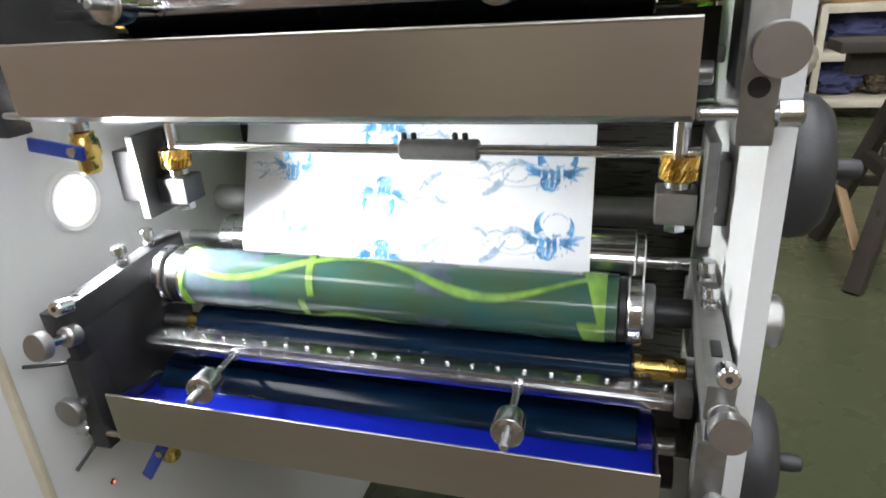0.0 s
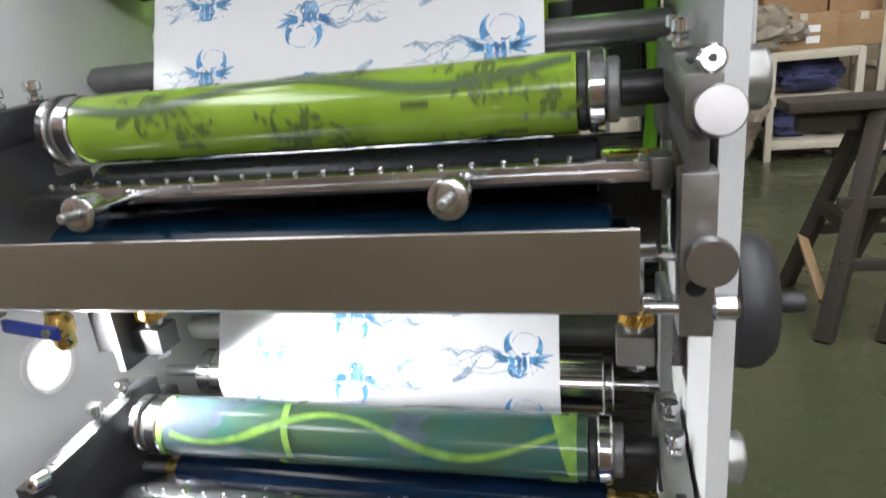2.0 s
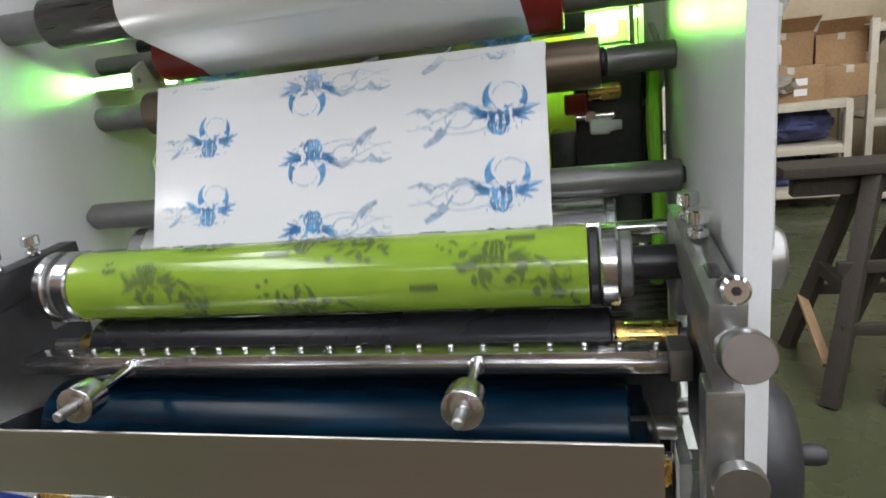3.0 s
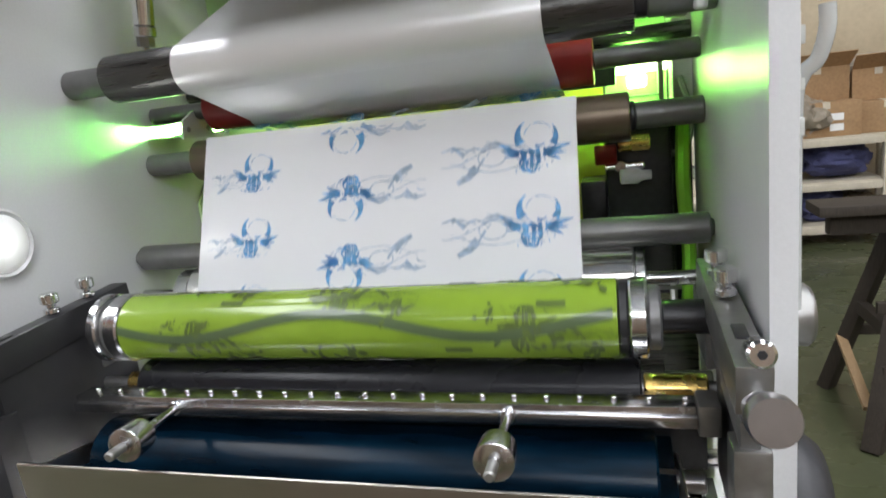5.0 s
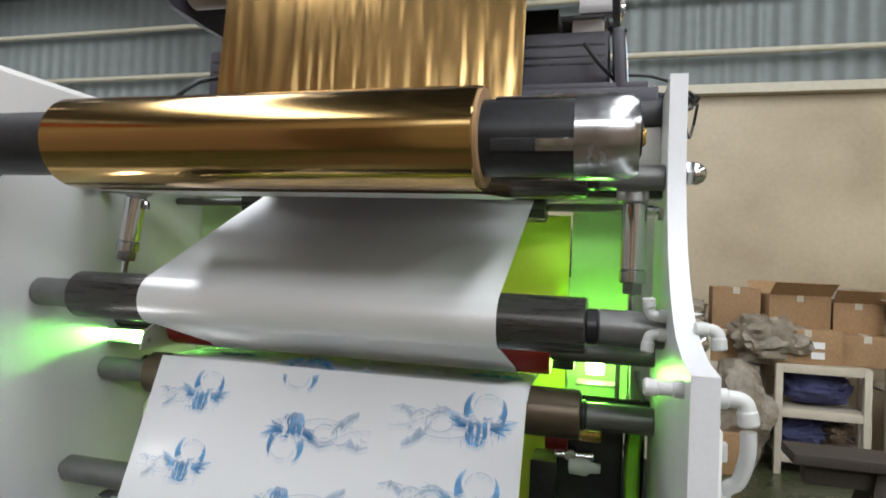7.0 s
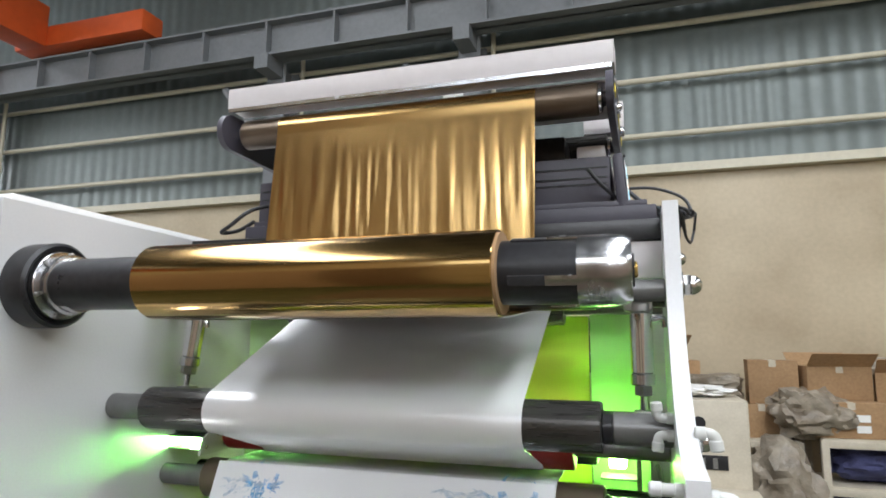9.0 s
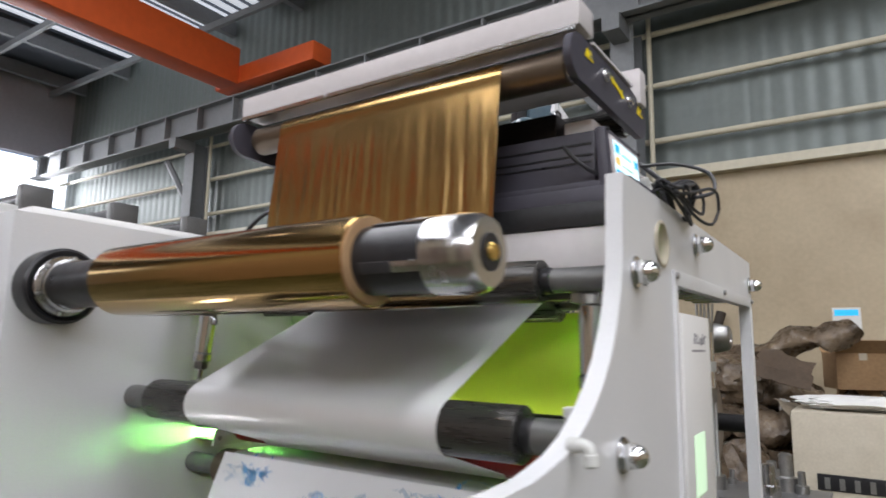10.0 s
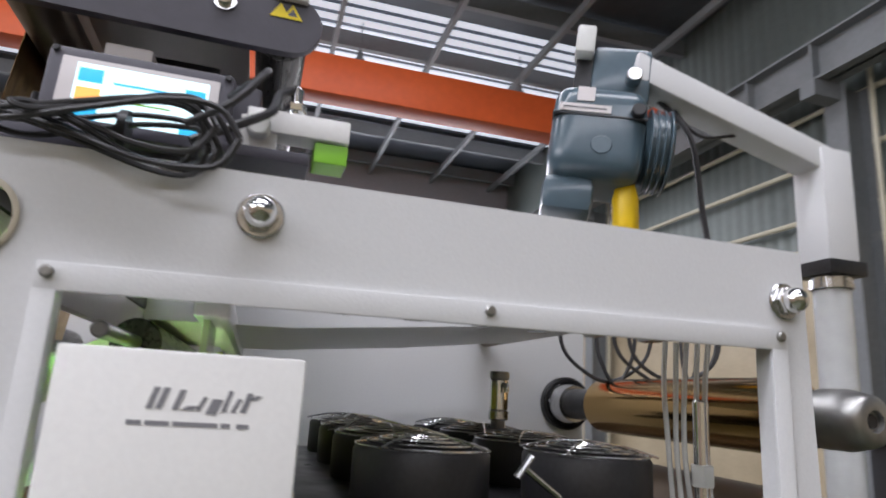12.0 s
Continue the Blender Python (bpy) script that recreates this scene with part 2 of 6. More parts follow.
    "window_glow": mat("daylit_window_pane", (0.7, 0.75, 0.8), 0.2, emit=(0.85, 0.93, 1.0), power=2.2),
    "paper": mat("white_printed_sticker", (0.8, 0.8, 0.78), 0.5, grain=0.02),
    "mark_grey": mat("faded_grey_print", (0.22, 0.22, 0.24), 0.5),
    "grey_text": mat("dark_grey_print", (0.10, 0.10, 0.11), 0.5),
    "white_plastic": mat("white_pneumatic_plastic", (0.55, 0.56, 0.54), 0.3, grain=0.03),
    "hose": mat("clear_pneumatic_hose", (0.80, 0.82, 0.82), 0.12, grain=0.04, transmission=0.55),
    "blue_lever": mat("blue_vinyl_lever_grip", (0.02, 0.05, 0.30), 0.35, grain=0.05),
    "plum": mat("plum_grey_enamel", (0.055, 0.052, 0.068), 0.45, grain=0.06, scale=80, bump=0.08),
    "cover": mat("pale_pinkish_grey_cover", (0.58, 0.55, 0.55), 0.4, grain=0.03, scale=60),
    "leaf_green": mat("bright_green_plastic", (0.25, 0.60, 0.05), 0.4),
}


def lens_falloff(m, centre, radius, power):
    """The lens emission fades from its centre to its rim, for a soft-edged glow."""
    nt = m.node_tree
    bs = nt.nodes["Principled BSDF"]
    co, mp, gr, mu = (nt.nodes.new(k) for k in ("ShaderNodeTexCoord", "ShaderNodeMapping", "ShaderNodeTexGradient", "ShaderNodeMath"))
    gr.gradient_type = "QUADRATIC_SPHERE"
    mp.inputs["Location"].default_value = [-v / radius for v in centre]
    mp.inputs["Scale"].default_value = (1 / radius,) * 3
    mu.operation, mu.inputs[1].default_value = "MULTIPLY", power
    nt.links.new(co.outputs["Object"], mp.inputs[0])
    nt.links.new(mp.outputs[0], gr.inputs[0])
    nt.links.new(gr.outputs["Fac"], mu.inputs[0])
    nt.links.new(mu.outputs[0], bs.inputs["Emission Strength"])


lens_falloff(M["lamp"], (0.008, 0, 0), 0.042, 6.0)
lens_falloff(M["lamp_dim"], (0.008, 0, 0), 0.042, 0.9)


# ---------------------------------------------------------------- mesh helpers
def link(name, bm, material, parent=None, label="", smooth=True, angle=40):
    me = bpy.data.meshes.new(name)
    bmesh.ops.recalc_face_normals(bm, faces=bm.faces)
    if smooth:
        for f in bm.faces:
            f.smooth = True
        lim = radians(angle)
        for e in bm.edges:
            if len(e.link_faces) == 2 and e.calc_face_angle(0) > lim:
                e.smooth = False
    bm.to_mesh(me)
    bm.free()
    me.materials.append(M[material])
    ob = new(name, me)
    if parent:
        ob.parent = parent
    if label:
        ob["label"] = label
    return ob


def solid(name, bm, material, label, category, group="", kind=""):
    return tagged(link(name, bm, material), label, category, group, kind)


def box(x0, x1, y0, y1, z0, z1, bev=0.0, seg=2, bm=None, m=None):
    out = bm if bm is not None else bmesh.new()
    g = bmesh.ops.create_cube(out, size=1.0)
    mm = Matrix.Translation(((x0 + x1) / 2, (y0 + y1) / 2, (z0 + z1) / 2)) @ Matrix.Diagonal((abs(x1 - x0), abs(y1 - y0), abs(z1 - z0), 1))
    bmesh.ops.transform(out, matrix=(m @ mm) if m else mm, verts=g["verts"])
    if bev:
        es = {e for v in g["verts"] for e in v.link_edges}
        bmesh.ops.bevel(out, geom=list(es), offset=bev, segments=seg, affect="EDGES", profile=0.6)
    return out


AX = {"x": Matrix.Identity(4), "y": Matrix.Rotation(radians(90), 4, "Z"), "z": Matrix.Rotation(radians(-90), 4, "Y")}


def lathe(profile, axis="x", at=(0, 0, 0), seg=40, bm=None, m=None, closed=True):
    """A turned body round its axis: profile is (along, radius) pairs."""
    out = bm if bm is not None else bmesh.new()
    tr = Matrix.Translation(at) @ (m if m is not None else AX[axis])
    rings = []
    for a, r in profile:
        rings.append([out.verts.new(tr @ Vector((a, r * math.cos(2 * math.pi * k / seg), r * math.sin(2 * math.pi * k / seg)))) for k in range(seg)])
    for p, q in zip(rings, rings[1:]):
        for k in range(seg):
            out.faces.new((p[k], p[(k + 1) % seg], q[(k + 1) % seg], q[k]))
    if closed:
        out.faces.new(list(reversed(rings[0])))
        out.faces.new(rings[-1])
    return out


def rod(axis, at, a0, a1, r, bev=0.0015, seg=32, bm=None, m=None):
    bev = min(bev, r * 0.4, abs(a1 - a0) * 0.4)
    return lathe([(a0, r - bev), (a0 + bev, r), (a1 - bev, r), (a1, r - bev)], axis, at, seg, bm, m)


def hexa(axis, at, a0, a1, r, bm=None, m=None):
    return lathe([(a0, r * 0.94), (a0 + 0.001, r), (a1 - 0.001, r), (a1, r * 0.9)], axis, at, 6, bm, m)


def tube(points, r, seg=8, bm=None, smoothing=6):
    """A round cable or hose along a smooth line through the points."""
    out = bm if bm is not None else bmesh.new()
    ps = [Vector(p) for p in points]
    line = []
    for i in range(len(ps) - 1):
        p0, p1, p2, p3 = ps[max(i - 1, 0)], ps[i], ps[i + 1], ps[min(i + 2, len(ps) - 1)]
        for k in range(smoothing):
            u = k / smoothing
            line.append(0.5 * ((2 * p1) + (p2 - p0) * u + (2 * p0 - 5 * p1 + 4 * p2 - p3) * u * u + (3 * p1 - p0 - 3 * p2 + p3) * u ** 3))
    line.append(ps[-1])
    rings, nrm = [], None
    for i, p in enumerate(line):
        t = (line[min(i + 1, len(line) - 1)] - line[max(i - 1, 0)]).normalized()
        if nrm is None:
            nrm = t.orthogonal().normalized()
        nrm = (nrm - t * nrm.dot(t)).normalized()
        b = t.cross(nrm)
        rings.append([out.verts.new(p + r * (math.cos(2 * math.pi * k / seg) * nrm + math.sin(2 * math.pi * k / seg) * b)) for k in range(seg)])
    for p, q in zip(rings, rings[1:]):
        for k in range(seg):
            out.faces.new((p[k], p[(k + 1) % seg], q[(k + 1) % seg], q[k]))
    out.faces.new(list(reversed(rings[0])))
    out.faces.new(rings[-1])
    return out


def plate(outline, holes, x0, x1, bev=0.001):
    """A flat plate in the y-z plane with holes, x0 to x1 thick."""
    bm = bmesh.new()
    for loop in (outline, *holes):
        vs = [bm.verts.new((x0, y, z)) for y, z in loop]
        for a, b in zip(vs, vs[1:] + vs[:1]):
            bm.edges.new((a, b))
    bmesh.ops.triangle_fill(bm, use_beauty=True, use_dissolve=False, edges=bm.edges[:])
    bmesh.ops.dissolve_limit(bm, angle_limit=0.01, verts=bm.verts[:], edges=bm.edges[:])
    r = bmesh.ops.extrude_face_region(bm, geom=bm.faces[:])
    bmesh.ops.translate(bm, vec=(x1 - x0, 0, 0), verts=[v for v in r["geom"] if isinstance(v, bmesh.types.BMVert)])
    return bm


def ring_pts(y, z, r, n=28):
    return [(y + r * math.cos(2 * math.pi * k / n), z + r * math.sin(2 * math.pi * k / n)) for k in range(n)]


def sheet(line, x0, x1, thick=0.0006, nx=24):
    """A thin web through (y, z) points, x0 to x1 wide, with a little thickness."""
    bm = bmesh.new()
    n = len(line)
    nor = []
    for i in range(n):
        a, b = Vector(line[max(i - 1, 0)]), Vector(line[min(i + 1, n - 1)])
        d = (b - a).normalized()
        nor.append(Vector((-d.y, d.x)))
    grids = []
    for s in (0.0, thick):
        grids.append([[bm.verts.new((x0 + (x1 - x0) * k / nx, line[i][0] + nor[i].x * s, line[i][1] + nor[i].y * s)) for k in range(nx + 1)] for i in range(n)])
    for g in grids:
        for i in range(n - 1):
            for k in range(nx):
                bm.faces.new((g[i][k], g[i][k + 1], g[i + 1][k + 1], g[i + 1][k]))
    a, b = grids
    for i in range(n - 1):
        for k in (0, nx):
            bm.faces.new((a[i][k], a[i + 1][k], b[i + 1][k], b[i][k]))
    for i in (0, n - 1):
        for k in range(nx):
            bm.faces.new((a[i][k], a[i][k + 1], b[i][k + 1], b[i][k]))
    return bm


def arc(y, z, r, a0, a1, n=12):
    return [(y + r * math.cos(radians(a0 + (a1 - a0) * k / n)), z + r * math.sin(radians(a0 + (a1 - a0) * k / n))) for k in range(n + 1)]

ORIGIN = {}


def thing(name, at, label, category, group="", kind=""):
    ob = new(name)
    ob.empty_display_size = 0.05
    ob.location = at
    ORIGIN[ob.name] = Vector(at)
    return tagged(ob, label, category, group, kind)


def part(name, bm, material, parent, label=""):
    """One mesh under a thing or under a part; bm is given in world places."""
    o = ORIGIN[parent.name]
    bmesh.ops.translate(bm, vec=-o, verts=bm.verts[:])
    ob = link(name, bm, material, parent, label)
    ORIGIN[ob.name] = o
    return ob


# ---------------------------------------------------------------- the hall
def corrugated(name, x0, x1, z0, z1, y, material, pitch=0.17, depth=0.012):
    bm = bmesh.new()
    n = int((x1 - x0) / pitch)
    prev = None
    for i in range(n):
        for u, d in ((0.0, 0), (0.35, 0), (0.45, depth), (0.9, depth)):
            x = x0 + (i + u) * (x1 - x0) / n
            a, b = bm.verts.new((x, y - d, z0)), bm.verts.new((x, y - d, z1))
            if prev:
                bm.faces.new((prev[0], a, b, prev[1]))
            prev = (a, b)
    return bm


def ribs(x0, x1):
    bm = bmesh.new()
    n = int((x1 - x0) / 0.3)
    for i in range(n):
        a = x0 + (x1 - x0) * i / n
        box(a + 0.09, a + (x1 - x0) / n - 0.05, -8, 8, 8.12, 8.14, bm=bm)
    return bm


def hall():
    tagged(link("floor", box(-16, 12, -8, 8, -0.1, 0.0), "floor"), "glossy dark green epoxy workshop floor", "floor", kind="structure")
    tagged(link("wall_north", box(-16, 12, 7.55, 7.8, 0, 3.74), "wall"), "stained cream rendered lower wall of the hall", "wall", kind="structure")
    tagged(link("wall_cladding_north", corrugated("c", -16, 12, 3.74, 8.1, 7.6, "cladding", 0.21, 0.007), "cladding"), "grey-green ribbed sheet cladding above the wall", "wall", kind="structure")
    tagged(link("trim", box(-16, 12, 7.42, 7.55, 3.70, 3.80), "pipe"), "cream ledge along the top of the wall", "trim", kind="structure")
    for z in (4.16, 4.84, 5.5):
        tagged(link("trim", rod("x", (0, 7.46, z), -16, 12, 0.035), "pipe"), "cream purlin along the cladding", "trim", kind="structure")
    # unseen wall added behind the camera; its bays band the ink trays' reflections
    for k, (x0, x1, mm, words) in enumerate(((-5.0, -1.9, "wall_warm", "unseen warm beige wall added for reflections"), (-1.9, -1.15, "wall_brown", "unseen brown bay added for dark bands in reflections"), (-1.15, -0.25, "wall", "unseen cream bay added for a bright band in reflections"), (-0.25, 0.25, "wall_brown", "unseen brown bay added for dark bands in reflections"), (0.25, 4.0, "wall_warm", "unseen warm beige wall added for reflections"))):
        tagged(link("wall_partition_%d" % (k + 1), box(x0, x1, -2.6, -2.5, 0, 2.7), mm), words, "wall", kind="structure")
    w = link("wall_west", box(-16.2, -16, -8, 8, 0, 4.9), "wall_grey")
    tagged(w, "pale west wall under a band of windows", "wall", kind="structure")
    tagged(link("wall_west_upper", box(-16.2, -16, -8, 8, 6.1, 8.1), "wall_grey"), "pale west wall above the windows", "wall", kind="structure")
    tagged(link("wall_east", box(12, 12.2, -8, 8, 0, 8.1), "wall"), "plain cream east wall", "wall", kind="structure")
    tagged(link("wall_south", box(-16, 12, -8.2, -8, 0, 8.1), "wall"), "plain cream south wall", "wall", kind="structure")
    # roof with translucent strips
    bm = bmesh.new()
    strips = [(-13.4, -8.8), (-5.0, -3.6), (1.2, 2.8), (7.2, 8.8)]
    xs = [-16] + [v for s in strips for v in s] + [12]
    for a, b in zip(xs[0::2], xs[1::2]):
        box(a, b, -8, 8, 8.1, 8.2, bm=bm)
    box(-16, 12, -8, 8, 8.22, 8.26, bm=bm)
    tagged(link("ceiling", bm, "roof"), "grey-blue sheet roof with translucent strips", "ceiling", kind="structure")
    for k, (a, b) in enumerate(strips):
        tagged(link("window_%d" % (k + 1), ribs(a, b), "skyglow"), "daylit translucent roof strip", "skylight", kind="structure")
    win = tagged(new("window_5"), "band of bright factory windows", "window", kind="structure")
    ORIGIN[win.name] = Vector((0, 0, 0))
    for i in range(8):
        y = -7.8 + i * 1.95
        part("pane", box(-16.12, -16.1, y + 0.05, y + 1.9, 4.95, 6.05), "window_glow", win)
        part("mullion", box(-16.15, -16.0, y - 0.05, y + 0.05, 4.9, 6.1), "girder", win)
    # unseen glowing panes added behind the camera for the foil to reflect
    win = tagged(new("window_6"), "unseen added band of bright panes high in the south wall", "window", kind="structure")
    ORIGIN[win.name] = Vector((0, 0, 0))
    for i in range(6):
        x = -3.1 + i * 1.6
        part("pane", box(x + 0.06, x + 1.54, -7.995, -7.98, 5.1, 6.4), "window_glow", win)
        part("mullion", box(x - 0.06, x + 0.06, -8.0, -7.93, 5.05, 6.45), "girder", win)
    # roof ribs and purlins
    for i in range(15):
        x = -15.5 + i * 1.9
        tagged(link("roof_rafter", box(x - 0.06, x + 0.06, -8, 7.6, 7.75, 8.05), "girder"), "grey steel roof rafter", "beam", "roof rafters")
    for i in range(9):
        y = -7 + i * 1.75
        tagged(link("roof_purlin", box(-16, 12, y - 0.04, y + 0.04, 7.62, 7.75), "girder"), "grey steel roof purlin", "beam", "roof purlins")
    # columns with brackets, the crane's runway and the crane
    for x in (-10.2, -4.6, -1.87, 6.4):
        c = thing("steel_column", (x, 7.3, 0), "grey painted steel column against the wall", "column", "columns along the wall")
        part("web", box(x - 0.02, x + 0.02, 7.1, 7.42, 0, 5.5), "girder", c)
        for y in (7.08, 7.42):
            part("flange", box(x - 0.14, x + 0.14, y, y + 0.02, 0, 5.5), "girder", c)
        part("bracket", box(x - 0.1, x + 0.1, 6.7, 7.1, 5.3, 5.5), "girder", c)
        part("conduit", rod("z", (x + 0.24, 7.36, 0), 0, 6.0, 0.03), "pipe", c)
        br = tube([(x, 7.2, 4.2), (x - 0.9, 7.2, 5.3)], 0.06, 6, smoothing=1)
        part("brace", br, "girder", c)
    r = thing("crane_runway", (0, 6.9, 5.5), "grey runway girder under the bridge crane", "beam")
    part("web", box(-16, 12, 6.88, 6.92, 5.5, 6.0), "girder", r)
    for z in (5.5, 5.97):
        part("flange", box(-16, 12, 6.75, 7.05, z, z + 0.03), "girder", r)
    for i in range(28):
        part("stiffener", box(-15.6 + i, -15.57 + i, 6.76, 6.88, 5.53, 5.97), "girder", r)
    part("rail", box(-16, 12, 6.87, 6.93, 6.0, 6.06), "steel_dull", r)
    c = thing("bridge_crane", (-7.5, 0, 6.1), "orange painted overhead bridge crane girder", "crane")
    part("girder", box(-8.7, -8.25, -8, 6.6, 6.06, 6.7, 0.02), "orange", c)
    part("end_truck", box(-8.9, -6.5, 6.6, 7.0, 6.08, 6.4, 0.03), "orange", c)
    for x, y in ((-6.2, 0.6), (-6.2, 3.4), (-9.5, 2.2), (-3.0, 2.4), (-9.5, 5.2)):
        l = thing("high_bay_lamp", (x, y, 7.3), "small white high-bay lamp under the roof", "lamp", "high-bay lamps")
        part("housing", lathe([(0.25, 0.03), (0.12, 0.06), (0.0, 0.16)], "z", (x, y, 7.3), 20), "girder", l)
        part("glow", rod("z", (x, y, 7.29), 0.0, 0.01, 0.14), "lamp_far", l)
        part("hanger", rod("z", (x, y, 7.5), 0.0, 0.6, 0.012), "girder", l)


hall()


# ---------------------------------------------------------------- machine frame
def dome_nut(y, z, x=0.134, r=0.013, group="dome nuts on the frame plate"):
    n = thing("dome_nut", (x, y, z), "chromed dome nut with a washer on the frame plate", "nut", group)
    part("washer", rod("x", (x, y, z), 0.0, 0.003, r * 1.35), "steel", n)
    part("hexagon", hexa("x", (x, y, z), 0.003, 0.012, r * 1.05), "chrome", n)
    part("dome", lathe([(0.012, r * 0.92), (0.016, r * 0.9), (0.021, r * 0.7), (0.024, r * 0.4), (0.0252, r * 0.05)], "x", (x, y, z), 24), "chrome", n)
    return n


def press_frame():
    # right-hand frame plate with its big opening and round hole
    front = [(0.471, 0.12), (0.471, 1.648), (0.52, 1.65)]
    curve = [(0.545, 1.654), (0.575, 1.66), (0.605, 1.671), (0.635, 1.688), (0.662, 1.709), (0.686, 1.735), (0.705, 1.765), (0.719, 1.80), (0.727, 1.835)]
    outline = [(y + 0.010, z) for y, z in front + curve] + [(0.742, 1.921), (1.548, 1.921), (1.556, 1.60), (1.57, 0.12)]
    opening = [(0.936, 0.55), (0.936, 1.824), (1.508, 1.830), (1.508, 0.55)]
    fp = thing("frame_plate", (0.125, 1.0, 0.12), "thick pale grey painted press side plate with a large opening", "machine frame")
    part("plate", plate(outline, [opening, ring_pts(0.879, 1.866, 0.027)], 0.116, 0.134), "paint", fp)
    # raised rim round the opening
    for a, b in (((0.923, 0.937), (0.54, 1.838)),):
        part("rim", box(0.134, 0.1375, a[0], a[1], b[0], b[1], 0.001), "paint", fp)
    part("rim", box(0.134, 0.1375, 1.507, 1.524, 0.54, 1.844, 0.001), "paint", fp)
    m = Matrix.Translation((0.134, 0.923, 1.823)) @ Matrix.Rotation(math.atan2(0.006, 0.578), 4, "X")
    part("rim", box(0.0, 0.0036, 0.0, 0.6, -0.002, 0.017, 0.001, m=m), "paint", fp)
    for y, z in ((0.930, 1.833), (1.238, 1.836), (1.516, 1.839)):
        part("screw", lathe([(0.0, 0.0045), (0.0025, 0.0045), (0.004, 0.003)], "x", (0.1375, y, z), 12), "steel_dull", fp)
    bush = lathe([(-0.018, 0.0268), (0.001, 0.0268), (0.002, 0.0285), (0.003, 0.0268), (0.003, 0.0245), (-0.018, 0.0245)], "x", (0.134, 0.879, 1.866), 36, closed=False)
    part("bush", bush, "frame_cream", fp, "cream liner of the round hole")
    for y, z in ((0.808, 1.814), (0.820, 1.818)):
        part("plug", rod("x", (0.134, y, z), 0, 0.0015, 0.005), "grey_text", fp)
    for y, z, r in ((0.776, 1.821, 0.013), (1.058, 1.889, 0.0125), (1.525, 1.872, 0.0125), (0.718, 1.645, 0.0125)):
        dome_nut(y, z, r=r)
    # main cabinet behind the rollers' far ends
    c = thing("press_cabinet", (-1.2, 1.0, 0.0), "large pale grey painted cabinet body of the press", "machine cabinet")
    lower = [(0.408, 0.0), (0.408, 1.26), (0.507, 1.33), (0.507, 1.922), (1.75, 1.922), (1.75, 0.0)]
    part("body", plate(lower, [], -1.75, -0.65), "paint", c)
    part("edge_strip", box(-0.662, -0.648, 0.400, 0.408, 0.05, 1.26, 0.002), "frame_cream", c)
    part("door_seam", box(-1.2, -1.197, 0.505, 0.5075, 1.38, 1.90), "grey_text", c)
    part("top_rail", box(-1.72, -0.68, 0.54, 1.72, 1.922, 1.938, 0.004), "paint_white", c)


press_frame()


# ---------------------------------------------------------------- print units
XL, XR = -0.65, 0.116


def blob(bm, cx, cs, size, rng, pieces=14, lift=0.0, thick=0.0004, put=None):
    """A flower-like spray of small petals, about `size` across, laid by put(along x, along s, height)."""
    for k in range(pieces):
        a = rng.uniform(0, 2 * math.pi)
        d = size * 0.5 * rng.random() ** 0.7
        px, ps = cx + d * math.cos(a) * 1.25, cs + d * math.sin(a) * 0.8
        ln, wd = size * rng.uniform(0.10, 0.30), size * rng.uniform(0.03, 0.085)
        th = a + rng.uniform(-0.9, 0.9)
        bend = rng.uniform(-0.5, 0.5)
        n = 6
        up, lo = [], []
        for i in range(n + 1):
            u = i / n
            w = wd * math.sin(math.pi * (0.06 + 0.9 * u))
            ang = th + bend * (u - 0.5)
            qx, qs = px + ln * (u - 0.5) * math.cos(ang), ps + ln * (u - 0.5) * math.sin(ang)
            ox, os_ = -w * math.sin(ang), w * math.cos(ang)
            up.append((qx + ox, qs + os_))
            lo.append((qx - ox, qs - os_))
        h = lift + thick * (1 + 0.5 * (k % 3))
        vu = [bm.verts.new(put(x, s, h)) for x, s in up]
        vl = [bm.verts.new(put(x, s, h)) for x, s in lo]
        for i in range(n):
            bm.faces.new((vu[i], vu[i + 1], vl[i + 1], vl[i]))
    return bm


def stroke(bm, pts, w0, w1, put, h):
    """A pen stroke along points (x, s), from one width to another."""
    n = len(pts)
    L, R = [], []
    for i, (x, s) in enumerate(pts):
        a, b = pts[max(i - 1, 0)], pts[min(i + 1, n - 1)]
        dx, ds = b[0] - a[0], b[1] - a[1]
        k = math.hypot(dx, ds) or 1
        w = (w0 + (w1 - w0) * i / (n - 1)) / 2
        L.append(bm.verts.new(put(x - ds / k * w, s + dx / k * w, h)))
        R.append(bm.verts.new(put(x + ds / k * w, s - dx / k * w, h)))
    for i in range(n - 1):
        bm.faces.new((L[i], L[i + 1], R[i + 1], R[i]))


